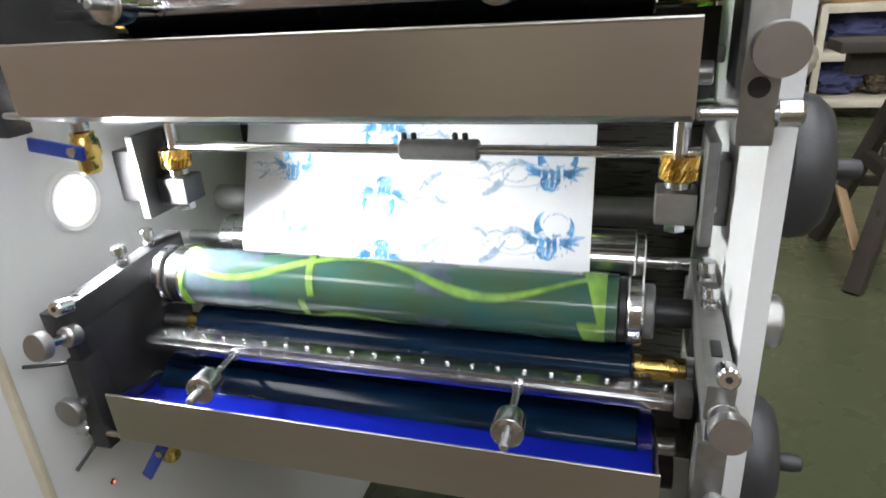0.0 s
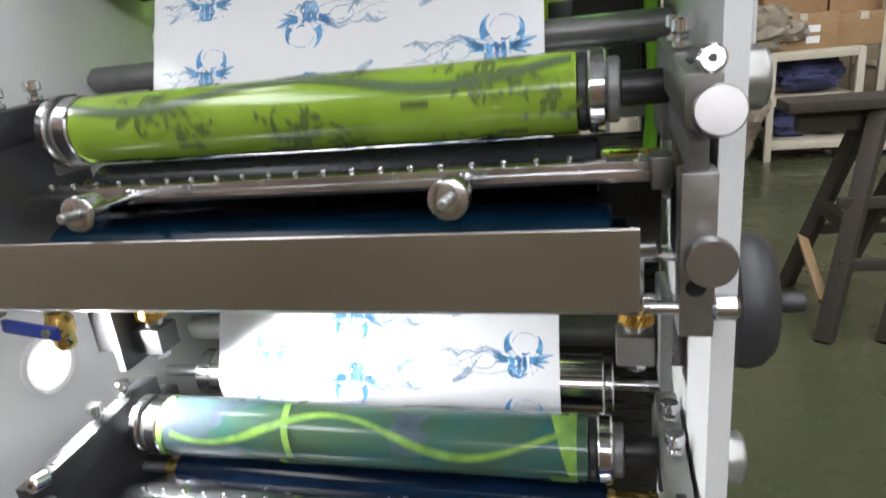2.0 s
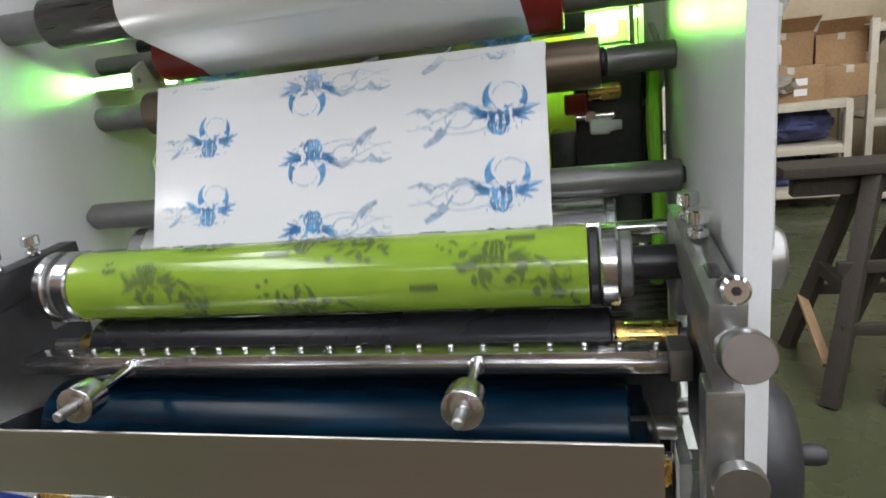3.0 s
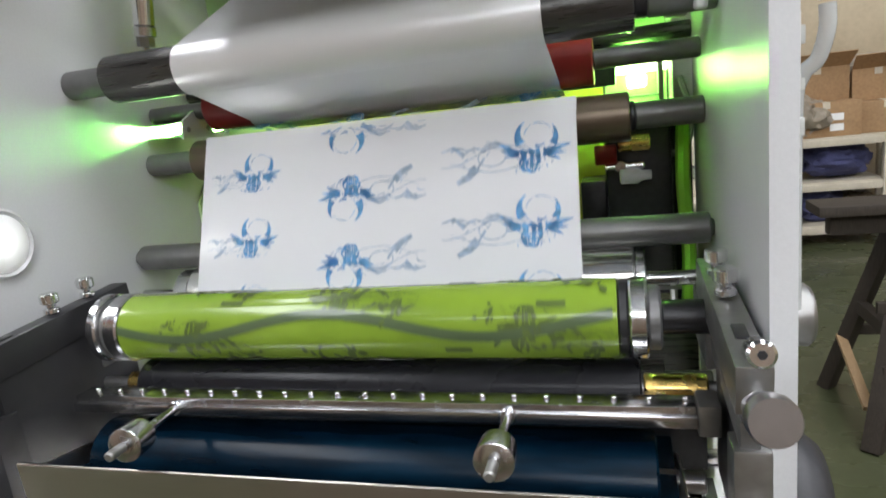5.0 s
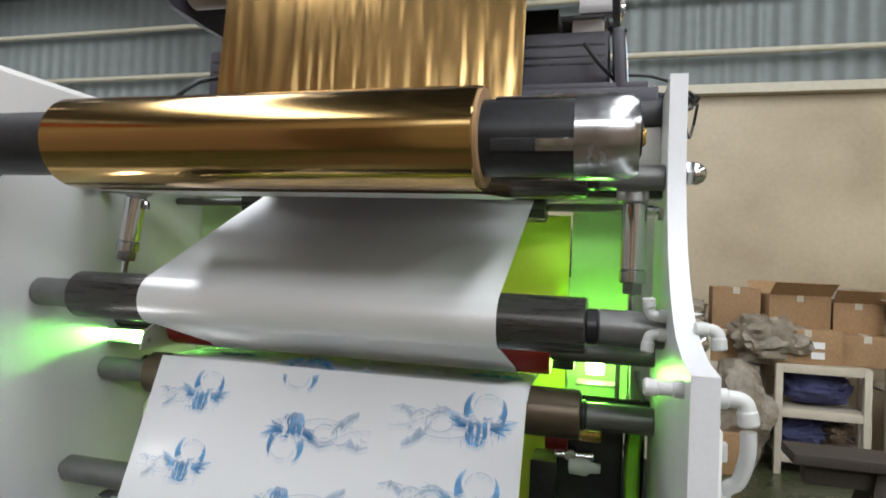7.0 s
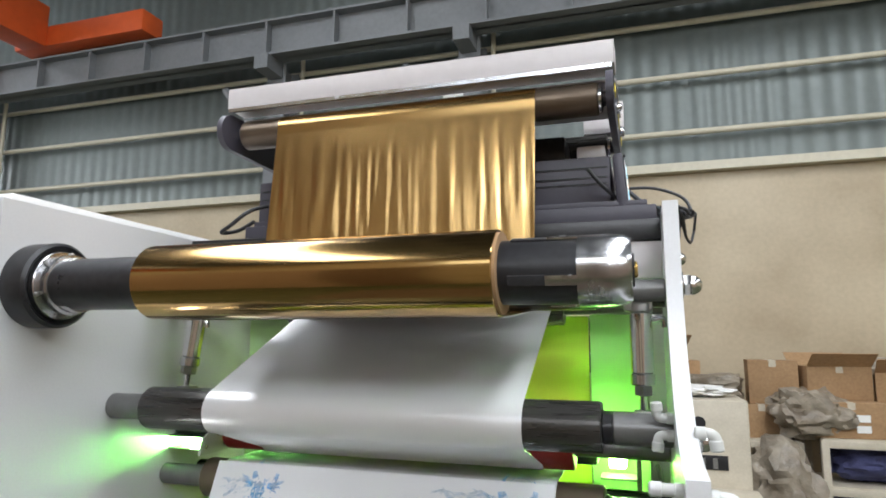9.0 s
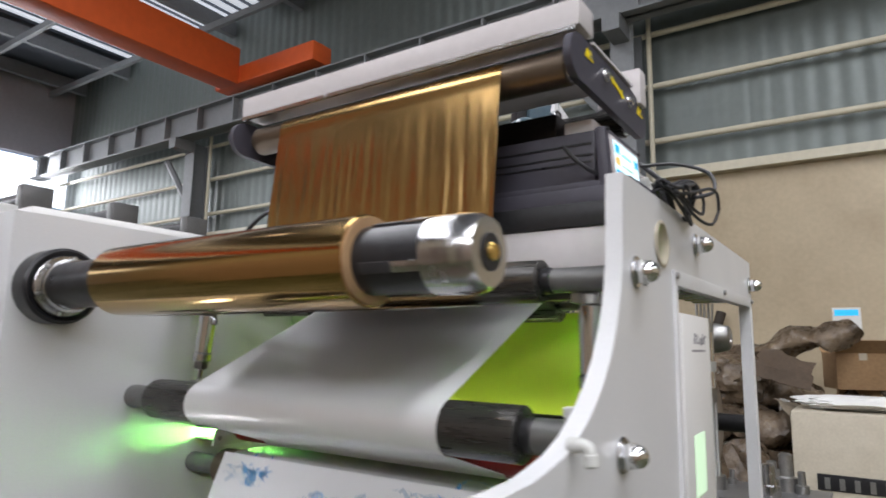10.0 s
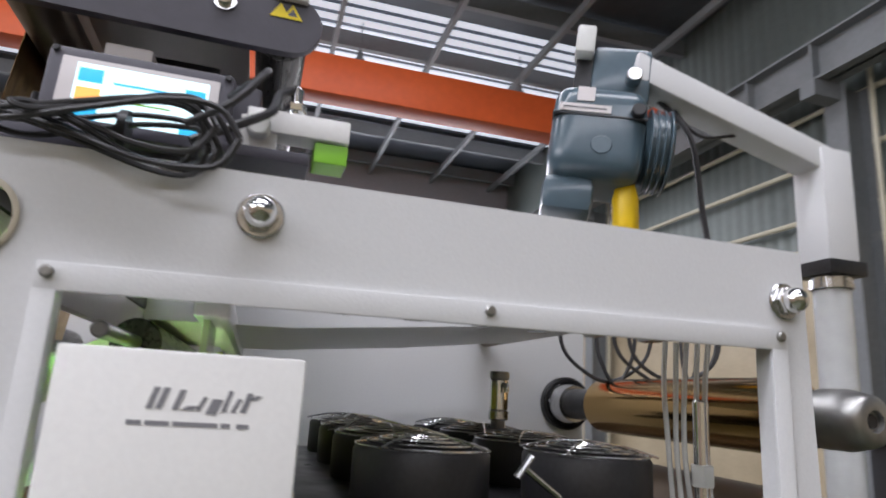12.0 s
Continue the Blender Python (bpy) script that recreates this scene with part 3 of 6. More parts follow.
def sprig(bm, cx, cs, size, rng, put, flip=False):
    """A pen-drawn ornament: a thin ring between two full crescents, over a dark rosette with a pointed fan of leaves each side."""
    f = -1 if flip else 1
    h = 0.00012
    q = size

    def line(pts, w0, w1):
        stroke(bm, [(cx + f * x * q, cs + f * s * q) for x, s in pts], w0 * q * 0.72, w1 * q * 0.8, put, h)

    def arcs(x, s, r, a0, a1, w0, w1, n=9):
        line([(x + r * math.cos(radians(a0 + (a1 - a0) * i / n)), s + r * math.sin(radians(a0 + (a1 - a0) * i / n))) for i in range(n + 1)], w0, w1)

    # ring in broken thin strokes
    for a0, a1 in ((-75, 20), (35, 110), (120, 165), (195, 262)):
        arcs(0.12, 0.13, 0.19, a0, a1, 0.008, 0.014, 8)
    # crescents
    arcs(0.06, 0.17, 0.21, 215, 125, 0.18, 0.012, 8)
    arcs(0.15, 0.15, 0.19, -40, 40, 0.14, 0.012, 8)
    arcs(0.12, 0.10, 0.09, -120, -40, 0.05, 0.015, 5)
    # rosette
    for k in range(6):
        a = 60 * k + rng.uniform(-12, 12)
        arcs(0.0 + 0.07 * math.cos(radians(a)), -0.19 + 0.08 * math.sin(radians(a)), 0.06, a - 100, a + 80, 0.060, 0.020, 7)
    arcs(0.02, -0.19, 0.05, 20, 330, 0.012, 0.03, 8)
    for k in range(5):
        x = -0.10 + 0.05 * k
        line([(x, -0.02 - 0.02 * (k % 2)), (x + rng.uniform(-0.03, 0.03), -0.12), (x * 0.6, -0.32)], 0.07, 0.02)
    # fans of pointed leaves
    for sx, tip, spread in ((-1, 0.46, 0.10), (1, 0.52, -0.10)):
        root = (0.02 + 0.16 * sx, -0.08)
        for k, (ln, up) in enumerate(((1.0, 0.13), (0.82, 0.02), (0.62, -0.07))):
            ex, es = root[0] + sx * (tip - 0.18) * ln, root[1] + up + spread * 0.4
            line([root, ((root[0] + ex) / 2, (root[1] + es) / 2 + 0.045), (ex, es)], 0.035, 0.008)
            line([root, ((root[0] + ex) / 2, (root[1] + es) / 2 - 0.005), (ex, es)], 0.14 - 0.02 * k, 0.004)
    # hatching
    for k in range(26):
        x, s, a = rng.uniform(-0.28, 0.28), rng.uniform(-0.33, -0.02), rng.uniform(0, 180)
        line([(x, s), (x + 0.07 * math.cos(radians(a)), s + 0.05 * math.sin(radians(a)))], 0.02, 0.006)


def wisp(bm, cx, cs, size, rng, put, flip=False):
    """A faint line-drawn spray: long looping outlines that end in a small shaded leaf."""
    f = -1 if flip else 1
    h = 0.00012
    q = size

    def line(pts, w0, w1):
        stroke(bm, [(cx + f * x * q, cs + f * s * q) for x, s in pts], w0 * q, w1 * q, put, h)

    line([(0.5 - u, 0.10 * math.sin(5.0 * u) + 0.02) for u in [i / 14 for i in range(15)]], 0.012, 0.008)
    line([(0.5 - 0.9 * u, -0.06 - 0.10 * math.sin(3.4 * u)) for u in [i / 12 for i in range(13)]], 0.012, 0.006)
    for x, s, r in ((0.08, 0.02, 0.14), (-0.12, 0.03, 0.12), (-0.30, 0.06, 0.10)):
        line([(x + r * math.cos(radians(20 + 26 * i)), s + 0.7 * r * math.sin(radians(20 + 26 * i))) for i in range(6)], 0.010, 0.024)
    line([(-0.10, -0.10), (-0.20, -0.20), (-0.32, -0.26)], 0.10, 0.05)
    line([(0.06 + 0.15 * math.cos(radians(18 * i)), 0.0 + 0.10 * math.sin(radians(18 * i))) for i in range(21)], 0.010, 0.014)
    line([(-0.24, 0.04), (-0.36, 0.14), (-0.50, 0.10)], 0.06, 0.012)
    line([(0.22, 0.10), (0.10, 0.16), (-0.04, 0.12)], 0.05, 0.012)
    line([(-0.02, 0.0), (-0.10, -0.12), (-0.18, -0.22)], 0.03, 0.02)
    for k in range(16):
        x, s, a = rng.uniform(-0.4, 0.4), rng.uniform(-0.2, 0.15), rng.uniform(0, 180)
        line([(x, s), (x + 0.10 * math.cos(radians(a)), s + 0.05 * math.sin(radians(a)))], 0.016, 0.006)


def curve_band(bm, r, x0, x1, f, width, put, n=60):
    prev = None
    for i in range(n + 1):
        x = x0 + (x1 - x0) * i / n
        s, w = f(x), width(x) if callable(width) else width
        row = [bm.verts.new(put(x, s + w * (k / 3 - 0.5), r)) for k in range(4)]
        if prev:
            for k in range(3):
                bm.faces.new((prev[k], row[k], row[k + 1], prev[k + 1]))
        prev = row
    return bm


def strip(left, right, s0, length, h, put, n=14):
    """A band that runs round a cylinder, its edges given along x for u from 0 to 1."""
    bm = bmesh.new()
    prev = None
    for i in range(n + 1):
        u = i / n
        x0, x1 = left(u), right(u)
        row = [bm.verts.new(put(x0 + (x1 - x0) * k / 2, s0 + length * u, h)) for k in range(3)]
        if prev:
            for k in range(2):
                bm.faces.new((prev[k], row[k], row[k + 1], prev[k + 1]))
        prev = row
    return bm


R_CYL = 0.039
PITCH = 2 * math.pi * R_CYL / 3
WEB_PITCH = 0.088


def print_cylinder(Z, green):
    y = 0.606
    label = "print cylinder in a glossy lime-green relief plate" if green else "print cylinder in a lime plate wet with teal ink"
    c = thing("print_cylinder", (-0.26, y, Z), label, "print cylinder", "print cylinders")
    at = (0, y, Z)
    rr = R_CYL - 0.0012
    part("sleeve", lathe([(-0.532, rr - 0.001), (-0.531, rr), (0.011, rr), (0.012, rr - 0.001)], "x", at, 72), "plate_green" if green else "plate_teal", c)
    for a, b, r, mm in ((-0.575, -0.562, 0.040, "steel"), (-0.562, -0.552, 0.034, "steel_dull"), (-0.552, -0.533, 0.0395, "steel"),
                        (0.012, 0.022, 0.036, "black"), (0.022, 0.038, 0.0385, "chrome"), (0.038, 0.05, 0.030, "block")):
        part("end_ring", rod("x", at, a, b, r, 0.002, 48), mm, c)
    part("journal", rod("x", at, -0.66, -0.575, 0.018), "steel_dull", c)
    part("journal", rod("x", at, 0.05, 0.168, 0.016), "black", c)
    # end knob outside the plate
    k = part("end_knob", lathe([(0.148, 0.024), (0.150, 0.0265), (0.170, 0.0265), (0.173, 0.024), (0.173, 0.018), (0.171, 0.017)], "x", at, 40), "steel_dull", c)
    kb = bmesh.new()
    for i in range(40):
        a = 2 * math.pi * i / 40
        m = Matrix.Translation((0.160, y + 0.0268 * math.cos(a), Z + 0.0268 * math.sin(a))) @ Matrix.Rotation(a, 4, "X")
        box(-0.009, 0.009, -0.0006, 0.0006, -0.0009, 0.0009, bm=kb, m=m)
    part("knurl", kb, "steel_dull", k)

    def put(x, s, h):
        a = s / R_CYL
        return (x, y + (R_CYL - 0.0008 + h) * math.cos(a), Z + (R_CYL - 0.0008 + h) * math.sin(a))

    rng = random.Random(7 if green else 9)
    if green:
        for row in range(3):
            for col, (x, dz) in enumerate(((-0.43, 0.2), (-0.26, 0.55), (-0.07, 0.1))):
                bm = bmesh.new()
                sprig(bm, x, (row + dz) * PITCH, 0.075, rng, lambda x, s, h: put(x, s, 0.0007 + h), flip=(col == 1))
                wisp(bm, x + 0.055, (row + dz + 0.12) * PITCH, 0.06, rng, lambda x, s, h: put(x, s, 0.0007 + h))
                blob(bm, x, (row + dz) * PITCH, 0.055, rng, 16, 0.0006, 0.0003, put)
                blob(bm, x + 0.058, (row + dz + 0.3) * PITCH, 0.05, rng, 14, 0.0006, 0.0003, put)
                blob(bm, x - 0.035, (row + dz - 0.25) * PITCH, 0.03, rng, 8, 0.0006, 0.0003, put)
                part("relief", bm, "plate_relief", c, "raised dark ornament")
        for row in range(3):
            for x, d in ((-0.40, 0.62), (-0.30, 0.80), (-0.06, 0.74), (-0.15, 0.3)):
                s0 = (row + d) * PITCH
                p = [put(x, s0, 0.0009), put(x + 0.027, s0, 0.0009), put(x + 0.027, s0 + 0.007, 0.0009), put(x, s0 + 0.007, 0.0009)]
                bar = bmesh.new()
                bar.faces.new([bar.verts.new(v) for v in p])
                part("relief_bar", bar, "plate_relief", c)
        wv = curve_band(bmesh.new(), 0.0011, -0.53, 0.008, lambda x: 0.0125 * math.cos((x + 0.45) * 18.5), 0.0105, put)
        part("seam_line", wv, "plate_seam", c, "dark wavy seam of the plate")
    else:
        for k in range(3):
            wv = curve_band(bmesh.new(), 0.0010, -0.511, -0.02, lambda x: k * PITCH + 0.021 * math.cos((x + 0.46) * 19), lambda x: (0.010 + 0.003 * math.sin(30 * x)) * (0.35 if k == 2 else 0.8), put)
            part("seam_line", wv, "plate_lime" if k < 2 else "plate_mist", c, "bare lime wavy seam of the plate" if k < 2 else "faint inked-over wavy seam")
            s0 = (k - 0.5) * PITCH
            part("edge_band", strip(lambda u: -0.532, lambda u: -0.522 + 0.004 * math.sin(5 * u), s0, PITCH, 0.0008, put), "plate_lime", c)
            part("edge_wedge", strip(lambda u: -0.030 + 0.022 * u, lambda u: 0.0, s0, PITCH, 0.0008, put), "plate_lime", c, "bare lime wedge at the plate's end")
            part("cross_line", strip(lambda u: -0.362 + 0.014 * u, lambda u: -0.353 + 0.014 * u, s0 + 0.001, PITCH - 0.006, 0.0009, put), "plate_lime", c)
            # grey-violet tint over the left end of the plate
            part("ink_stain", strip(lambda u: -0.520, lambda u: -0.430 + 0.022 * math.sin(7 * u + k) + 0.012 * math.sin(17 * u), s0, PITCH, 0.0004, put), "plate_violet", c, "grey-violet band at the plate's left end")
            part("ink_patch", strip(lambda u: -0.215 + 0.004 * math.sin(9 * u), lambda u: -0.175 + 0.006 * math.sin(12 * u + k), s0 + 0.012, PITCH - 0.03, 0.0004, put), "plate_violet", c, "grey-violet ink patch")
    return c


def weight_knob(xa, xb, Z):
    """A screw with a turned knob, standing out from the doctor rail."""
    a, b = Vector((xa, 0.534, Z - 0.062)), Vector((xb, 0.428, Z - 0.054))
    d = (b - a).normalized()
    m = d.to_track_quat("X", "Z").to_matrix().to_4x4()
    L = (b - a).length
    k = thing("rail_screw", a, "steel adjusting screw with a turned aluminium knob", "adjusting screw", "rail screws")
    part("stem", rod("x", a, 0.0, L, 0.0042, m=m), "steel", k)
    part("collar", rod("x", a, 0.004, 0.012, 0.008, m=m), "steel", k)
    body = lathe([(L - 0.040, 0.012), (L - 0.038, 0.0155), (L - 0.016, 0.0165), (L - 0.013, 0.0160), (L - 0.012, 0.0145), (L - 0.012, 0.006)], "x", a, 36, m=m)
    part("knob", body, "steel", k, "turned aluminium knob")
    part("tip", rod("x", a, L - 0.012, L + 0.01, 0.0045, m=m), "steel_dull", k)


def handwheel(Z):
    w = thing("handwheel", (0.20, 0.72, Z - 0.262), "solid black plastic handwheel with a crank stub", "handwheel", "handwheels on the frame plate")
    at = (-0.008, 0.72, Z - 0.262)
    part("wheel", lathe([(0.172, 0.03), (0.176, 0.070), (0.182, 0.078), (0.196, 0.080), (0.210, 0.077), (0.222, 0.066), (0.226, 0.04), (0.222, 0.0)], "x", at, 56), "plastic_black", w)
    part("hub", rod("x", at, 0.134, 0.172, 0.02), "steel_dull", w)
    part("crank_handle", lathe([(0.214, 0.008), (0.218, 0.011), (0.240, 0.012), (0.250, 0.010), (0.253, 0.004)], "x", (0, 0.71, Z - 0.262), 20), "plastic_black", w)


def arm_set(Z, side):
    """The throw-off levers and their screws at one end of a unit."""
    s = 1 if side == "right" else -1
    xc = 0.099 if s > 0 else -0.605
    # the left-hand lever is coloured darker than the right-hand one
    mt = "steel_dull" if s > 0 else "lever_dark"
    a = thing("throw_off_lever", (xc, 0.52, Z), "machined steel throw-off lever with clamping screws", "lever", "throw-off levers")

    def slab(y0, z0, y1, z1, h, w):
        v = Vector((0, y1 - y0, z1 - z0))
        m = Matrix.Translation((xc, (y0 + y1) / 2, (z0 + z1) / 2)) @ Matrix.Rotation(math.atan2(v.z, v.y), 4, "X")
        return box(-w / 2, w / 2, -v.length / 2, v.length / 2, -h / 2, h / 2, 0.002, m=m)

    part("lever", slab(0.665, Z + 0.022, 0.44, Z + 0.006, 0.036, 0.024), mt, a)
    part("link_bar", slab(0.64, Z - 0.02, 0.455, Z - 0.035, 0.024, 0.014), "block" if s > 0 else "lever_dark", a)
    part("slot", slab(0.505, Z + 0.0275, 0.480, Z + 0.026, 0.006, 0.010), "black", a)
    for y, z in ((0.612, Z + 0.037), (0.56, Z + 0.034)):
        t = part("clamp_screw", rod("z", (xc, y, z), 0.0, 0.007, 0.0085), "chrome", a)
        part("screw_neck", rod("z", (xc, y, z), 0.007, 0.012, 0.005), "steel", t)
        part("screw_head", rod("z", (xc, y, z), 0.012, 0.024, 0.0098), "chrome", t)
    at = Vector((xc + (0.004 if s > 0 else 0.016), 0.458, Z + 0.028))
    m = Vector((0, -0.93, 0.22)).to_track_quat("X", "Z").to_matrix().to_4x4()
    h = part("socket_screw", rod("x", at, 0.0, 0.022, 0.0095, 0.002, m=m), "chrome", a)
    part("socket", hexa("x", at, 0.0215, 0.0225, 0.0034, m=m), "black", h)
    at = Vector((xc + (0.004 if s > 0 else 0.016), 0.455, Z - 0.008))
    k = part("stop_screw", rod("x", at, 0.0, 0.018, 0.0125, 0.002, m=m), "knob", a)
    part("screw_stem", rod("x", at, 0.018, 0.046, 0.006, m=m), "steel", k)
    part("screw_knob", lathe([(0.042, 0.014), (0.044, 0.0162), (0.054, 0.0162), (0.0565, 0.015), (0.0565, 0.0)], "x", at, 40, m=m), "knob", k)
    part("post", box(xc - 0.012, xc + 0.014, 0.452, 0.482, Z - 0.175, Z - 0.045, 0.003), mt, a)
    part("post_hole", rod("y", (xc, 0.4512, Z - 0.133), 0.0, 0.001, 0.0075, 0.0003), "black", a)
    # lower knob on the post, and the cross pin
    q = part("post_knob", lathe([(0.0, 0.008), (-0.012, 0.008), (-0.013, 0.0160), (-0.015, 0.0182), (-0.022, 0.0182), (-0.0245, 0.0174), (-0.0245, 0.0)], "y", (xc + 0.007 * s, 0.453, Z - 0.106), 40), "knob", a)
    pin = rod("x", (0, 0.458, Z - 0.152), min(xc - 0.038 * s, xc + 0.012 * s), max(xc - 0.038 * s, xc + 0.012 * s), 0.0055)
    part("cross_pin", pin, "steel", a)
    part("pin_cap", rod("x", (0, 0.458, Z - 0.152), min(xc + 0.012 * s, xc + 0.032 * s), max(xc + 0.012 * s, xc + 0.032 * s), 0.010, 0.003), "steel", a)
    part("pivot_block", box(xc - 0.012, xc + 0.012, 0.60, 0.70, Z - 0.05, Z + 0.004, 0.003), "block", a)
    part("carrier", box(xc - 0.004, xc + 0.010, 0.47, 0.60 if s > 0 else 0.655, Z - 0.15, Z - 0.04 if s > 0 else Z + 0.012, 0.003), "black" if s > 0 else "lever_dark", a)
    # pivots that carry the lever on the frame
    x0, x1 = (xc + 0.012, XR) if s > 0 else (XL, xc - 0.012)
    for y, z in ((0.65, Z - 0.02), (0.60, Z - 0.09)):
        part("pivot", rod("x", (0, y, z), min(x0, x1) - 0.004, max(x0, x1) + 0.004, 0.012), "steel_dull", a)


def print_unit(Z, green):
    print_cylinder(Z, green)
    r = thing("impression_roller", (-0.26, 0.752, Z - 0.005), "chromed impression roller behind the print cylinder", "roller", "impression rollers")
    at = (0, 0.752, Z - 0.005)
    part("barrel", rod("x", at, -0.55, 0.03, 0.0405, 0.002, 48), "chrome", r)
    part("end_band", rod("x", at, -0.575, -0.552, 0.036, 0.002, 40), "steel", r)
    part("end_band", rod("x", at, 0.03, 0.042, 0.036, 0.002, 40), "steel", r)
    part("shaft", rod("x", at, XL, XR, 0.009), "steel", r)
    r = thing("anilox_roller", (-0.26, 0.60, Z - 0.068), "dark ceramic anilox roller with brass bearing ends", "roller", "anilox rollers")
    at = (0, 0.602, Z - 0.069)
    part("barrel", rod("x", at, -0.528, 0.03, 0.029, 0.002, 48), "ceramic" if green else "ink_dark", r)
    part("bearing", rod("x", at, -0.556, -0.53, 0.013), "brass", r)
    part("bearing", rod("x", at, 0.032, 0.088, 0.014), "brass", r)
    part("shaft", rod("x", at, XL, XR, 0.007), "steel_dull", r)
    r = thing("fountain_roller", (-0.26, 0.565, Z - 0.128), "wet ink-covered fountain roller over the ink tray", "roller", "fountain rollers")
    at = (0, 0.556, Z - 0.137)
    part("barrel", rod("x", at, -0.556, 0.040, 0.0435, 0.002, 48), "ink_teal" if green else "ink_dark", r)
    part("journal", rod("x", at, 0.040, 0.08, 0.010), "steel_dull", r)
    part("journal", rod("x", at, -0.60, -0.53, 0.010), "steel_dull", r)
    # ink tray of folded stainless sheet
    t = thing("ink_tray", (-0.26, 0.51, Z - 0.15), "folded brushed stainless ink tray", "ink tray", "ink trays")
    prof = [(0.447, Z - 0.085), (0.449, Z - 0.152), (0.456, Z - 0.158), (0.62, Z - 0.170), (0.626, Z - 0.150)]
    part("sheet", sheet(prof, -0.566, 0.059, 0.0016, 12), "stainless", t)
    part("lip", rod("x", (0, 0.4475, Z - 0.085), -0.566, 0.059, 0.0016, 0.0004, 12), "stainless", t)
    for x in (-0.567, 0.0575):
        part("end_cheek", plate([(0.447, Z - 0.085), (0.449, Z - 0.155), (0.62, Z - 0.170), (0.626, Z - 0.15), (0.58, Z - 0.125), (0.53, Z - 0.11), (0.47, Z - 0.10)], [], x, x + 0.0016), "stainless", t)
    part("ink", box(-0.563, 0.055, 0.4525, 0.618, Z - 0.150, Z - (0.128 if green else 0.118)), "ink_pool" if not green else "ink_teal", t, "pool of blue ink")
    # black sheet added to hide the lit web and darken this gap
    part("splash_guard", sheet([(0.634, Z - 0.172), (0.640, Z - 0.088)], -0.60, 0.09, 0.0015, 4), "black", t, "black sheet added to keep the gap behind the rollers dark")
    # outlet with brass valve
    v = thing("drain_valve", (-0.53, 0.50, Z - 0.19), "brass ball valve with a blue lever under the tray", "valve", "drain valves")
    part("outlet", rod("z", (-0.548, 0.50, Z - 0.178), 0.0, 0.012, 0.009), "steel", v)
    part("body", lathe([(-0.045, 0.0085), (-0.04, 0.012), (-0.03, 0.012), (-0.026, 0.0145), (-0.010, 0.0145), (-0.006, 0.012), (0.0, 0.012)], "z", (-0.548, 0.50, Z - 0.178), 24), "brass", v)
    m = Matrix.Translation((-0.548, 0.484, Z - 0.196)) @ Matrix.Rotation(radians(8 if green else -55), 4, "Y")
    l = part("lever", box(-0.058, 0.014, -0.004, 0.002, -0.008, 0.008, 0.003, m=m), "blue_lever", v, "blue vinyl lever")
    part("lever_nut", hexa("y", (-0.545, 0.476, Z - 0.195), 0.0, 0.008, 0.006), "steel", l)
    # doctor rail with its bolts
    d = thing("doctor_rail", (-0.26, 0.56, Z - 0.075), "steel doctor-blade rail with a row of small bolts", "rail", "doctor rails")
    part("bar", box(-0.566, 0.072, 0.528, 0.552, Z - 0.068, Z - 0.051, 0.002), "steel", d)
    part("step", box(-0.566, 0.072, 0.5235, 0.528, Z - 0.068, Z - 0.058, 0.001), "steel", d)
    part("blade", sheet([(0.550, Z - 0.054), (0.578, Z - 0.062)], -0.545, 0.05, 0.0008, 2), "steel", d)
    for i in range(22):
        x = -0.545 + i * 0.029
        b = part("bolt", rod("z", (x, 0.540, Z - 0.051), 0.0, 0.0038, 0.0029, 0.0007, 10), "chrome", d)
    part("end_clevis", box(0.072, 0.09, 0.524, 0.556, Z - 0.076, Z - 0.048, 0.003), "steel_dull", d)
    weight_knob(-0.436, -0.421, Z)
    weight_knob(-0.086, -0.081, Z)
    arm_set(Z, "right")
    arm_set(Z, "left")
    handwheel(Z)
    # round work lamp on the cabinet wall
    w = thing("work_lamp", (XL, 0.556, Z + 0.118), "round white work lamp set in the cabinet wall", "lamp", "work lamps")
    part("bezel", lathe([(0.0, 0.040), (0.004, 0.040), (0.006, 0.037), (0.003, 0.034)], "x", (XL, 0.556, Z + 0.118), 40), "paint", w)
    part("lens", lathe([(0.0, 0.033), (0.004, 0.033), (0.007, 0.026), (0.009, 0.012), (0.0095, 0.001)], "x", (XL, 0.556, Z + 0.118), 36), "lamp" if not green else "lamp_dim", w)


print_unit(1.365, True)
print_unit(0.969, False)


# ---------------------------------------------------------------- web, film and foil
COLUMNS = ((-0.450, 0.0), (-0.308, 0.5), (-0.081, 0.0))


def ornament(k, s, blue, pale, put):
    """The print of column k: the ornament and the faint spray beside it."""
    rng = random.Random(20 + k)
    x = COLUMNS[k][0]
    sprig(blue, x, s, (0.078, 0.088, 0.092)[k], rng, put, flip=(k == 1))
    wisp(pale, x + (-0.036, 0.048, -0.052)[k], s + (-0.008, 0.008, -0.008)[k], (0.060, 0.104, 0.112)[k], rng, put, flip=(k == 1))


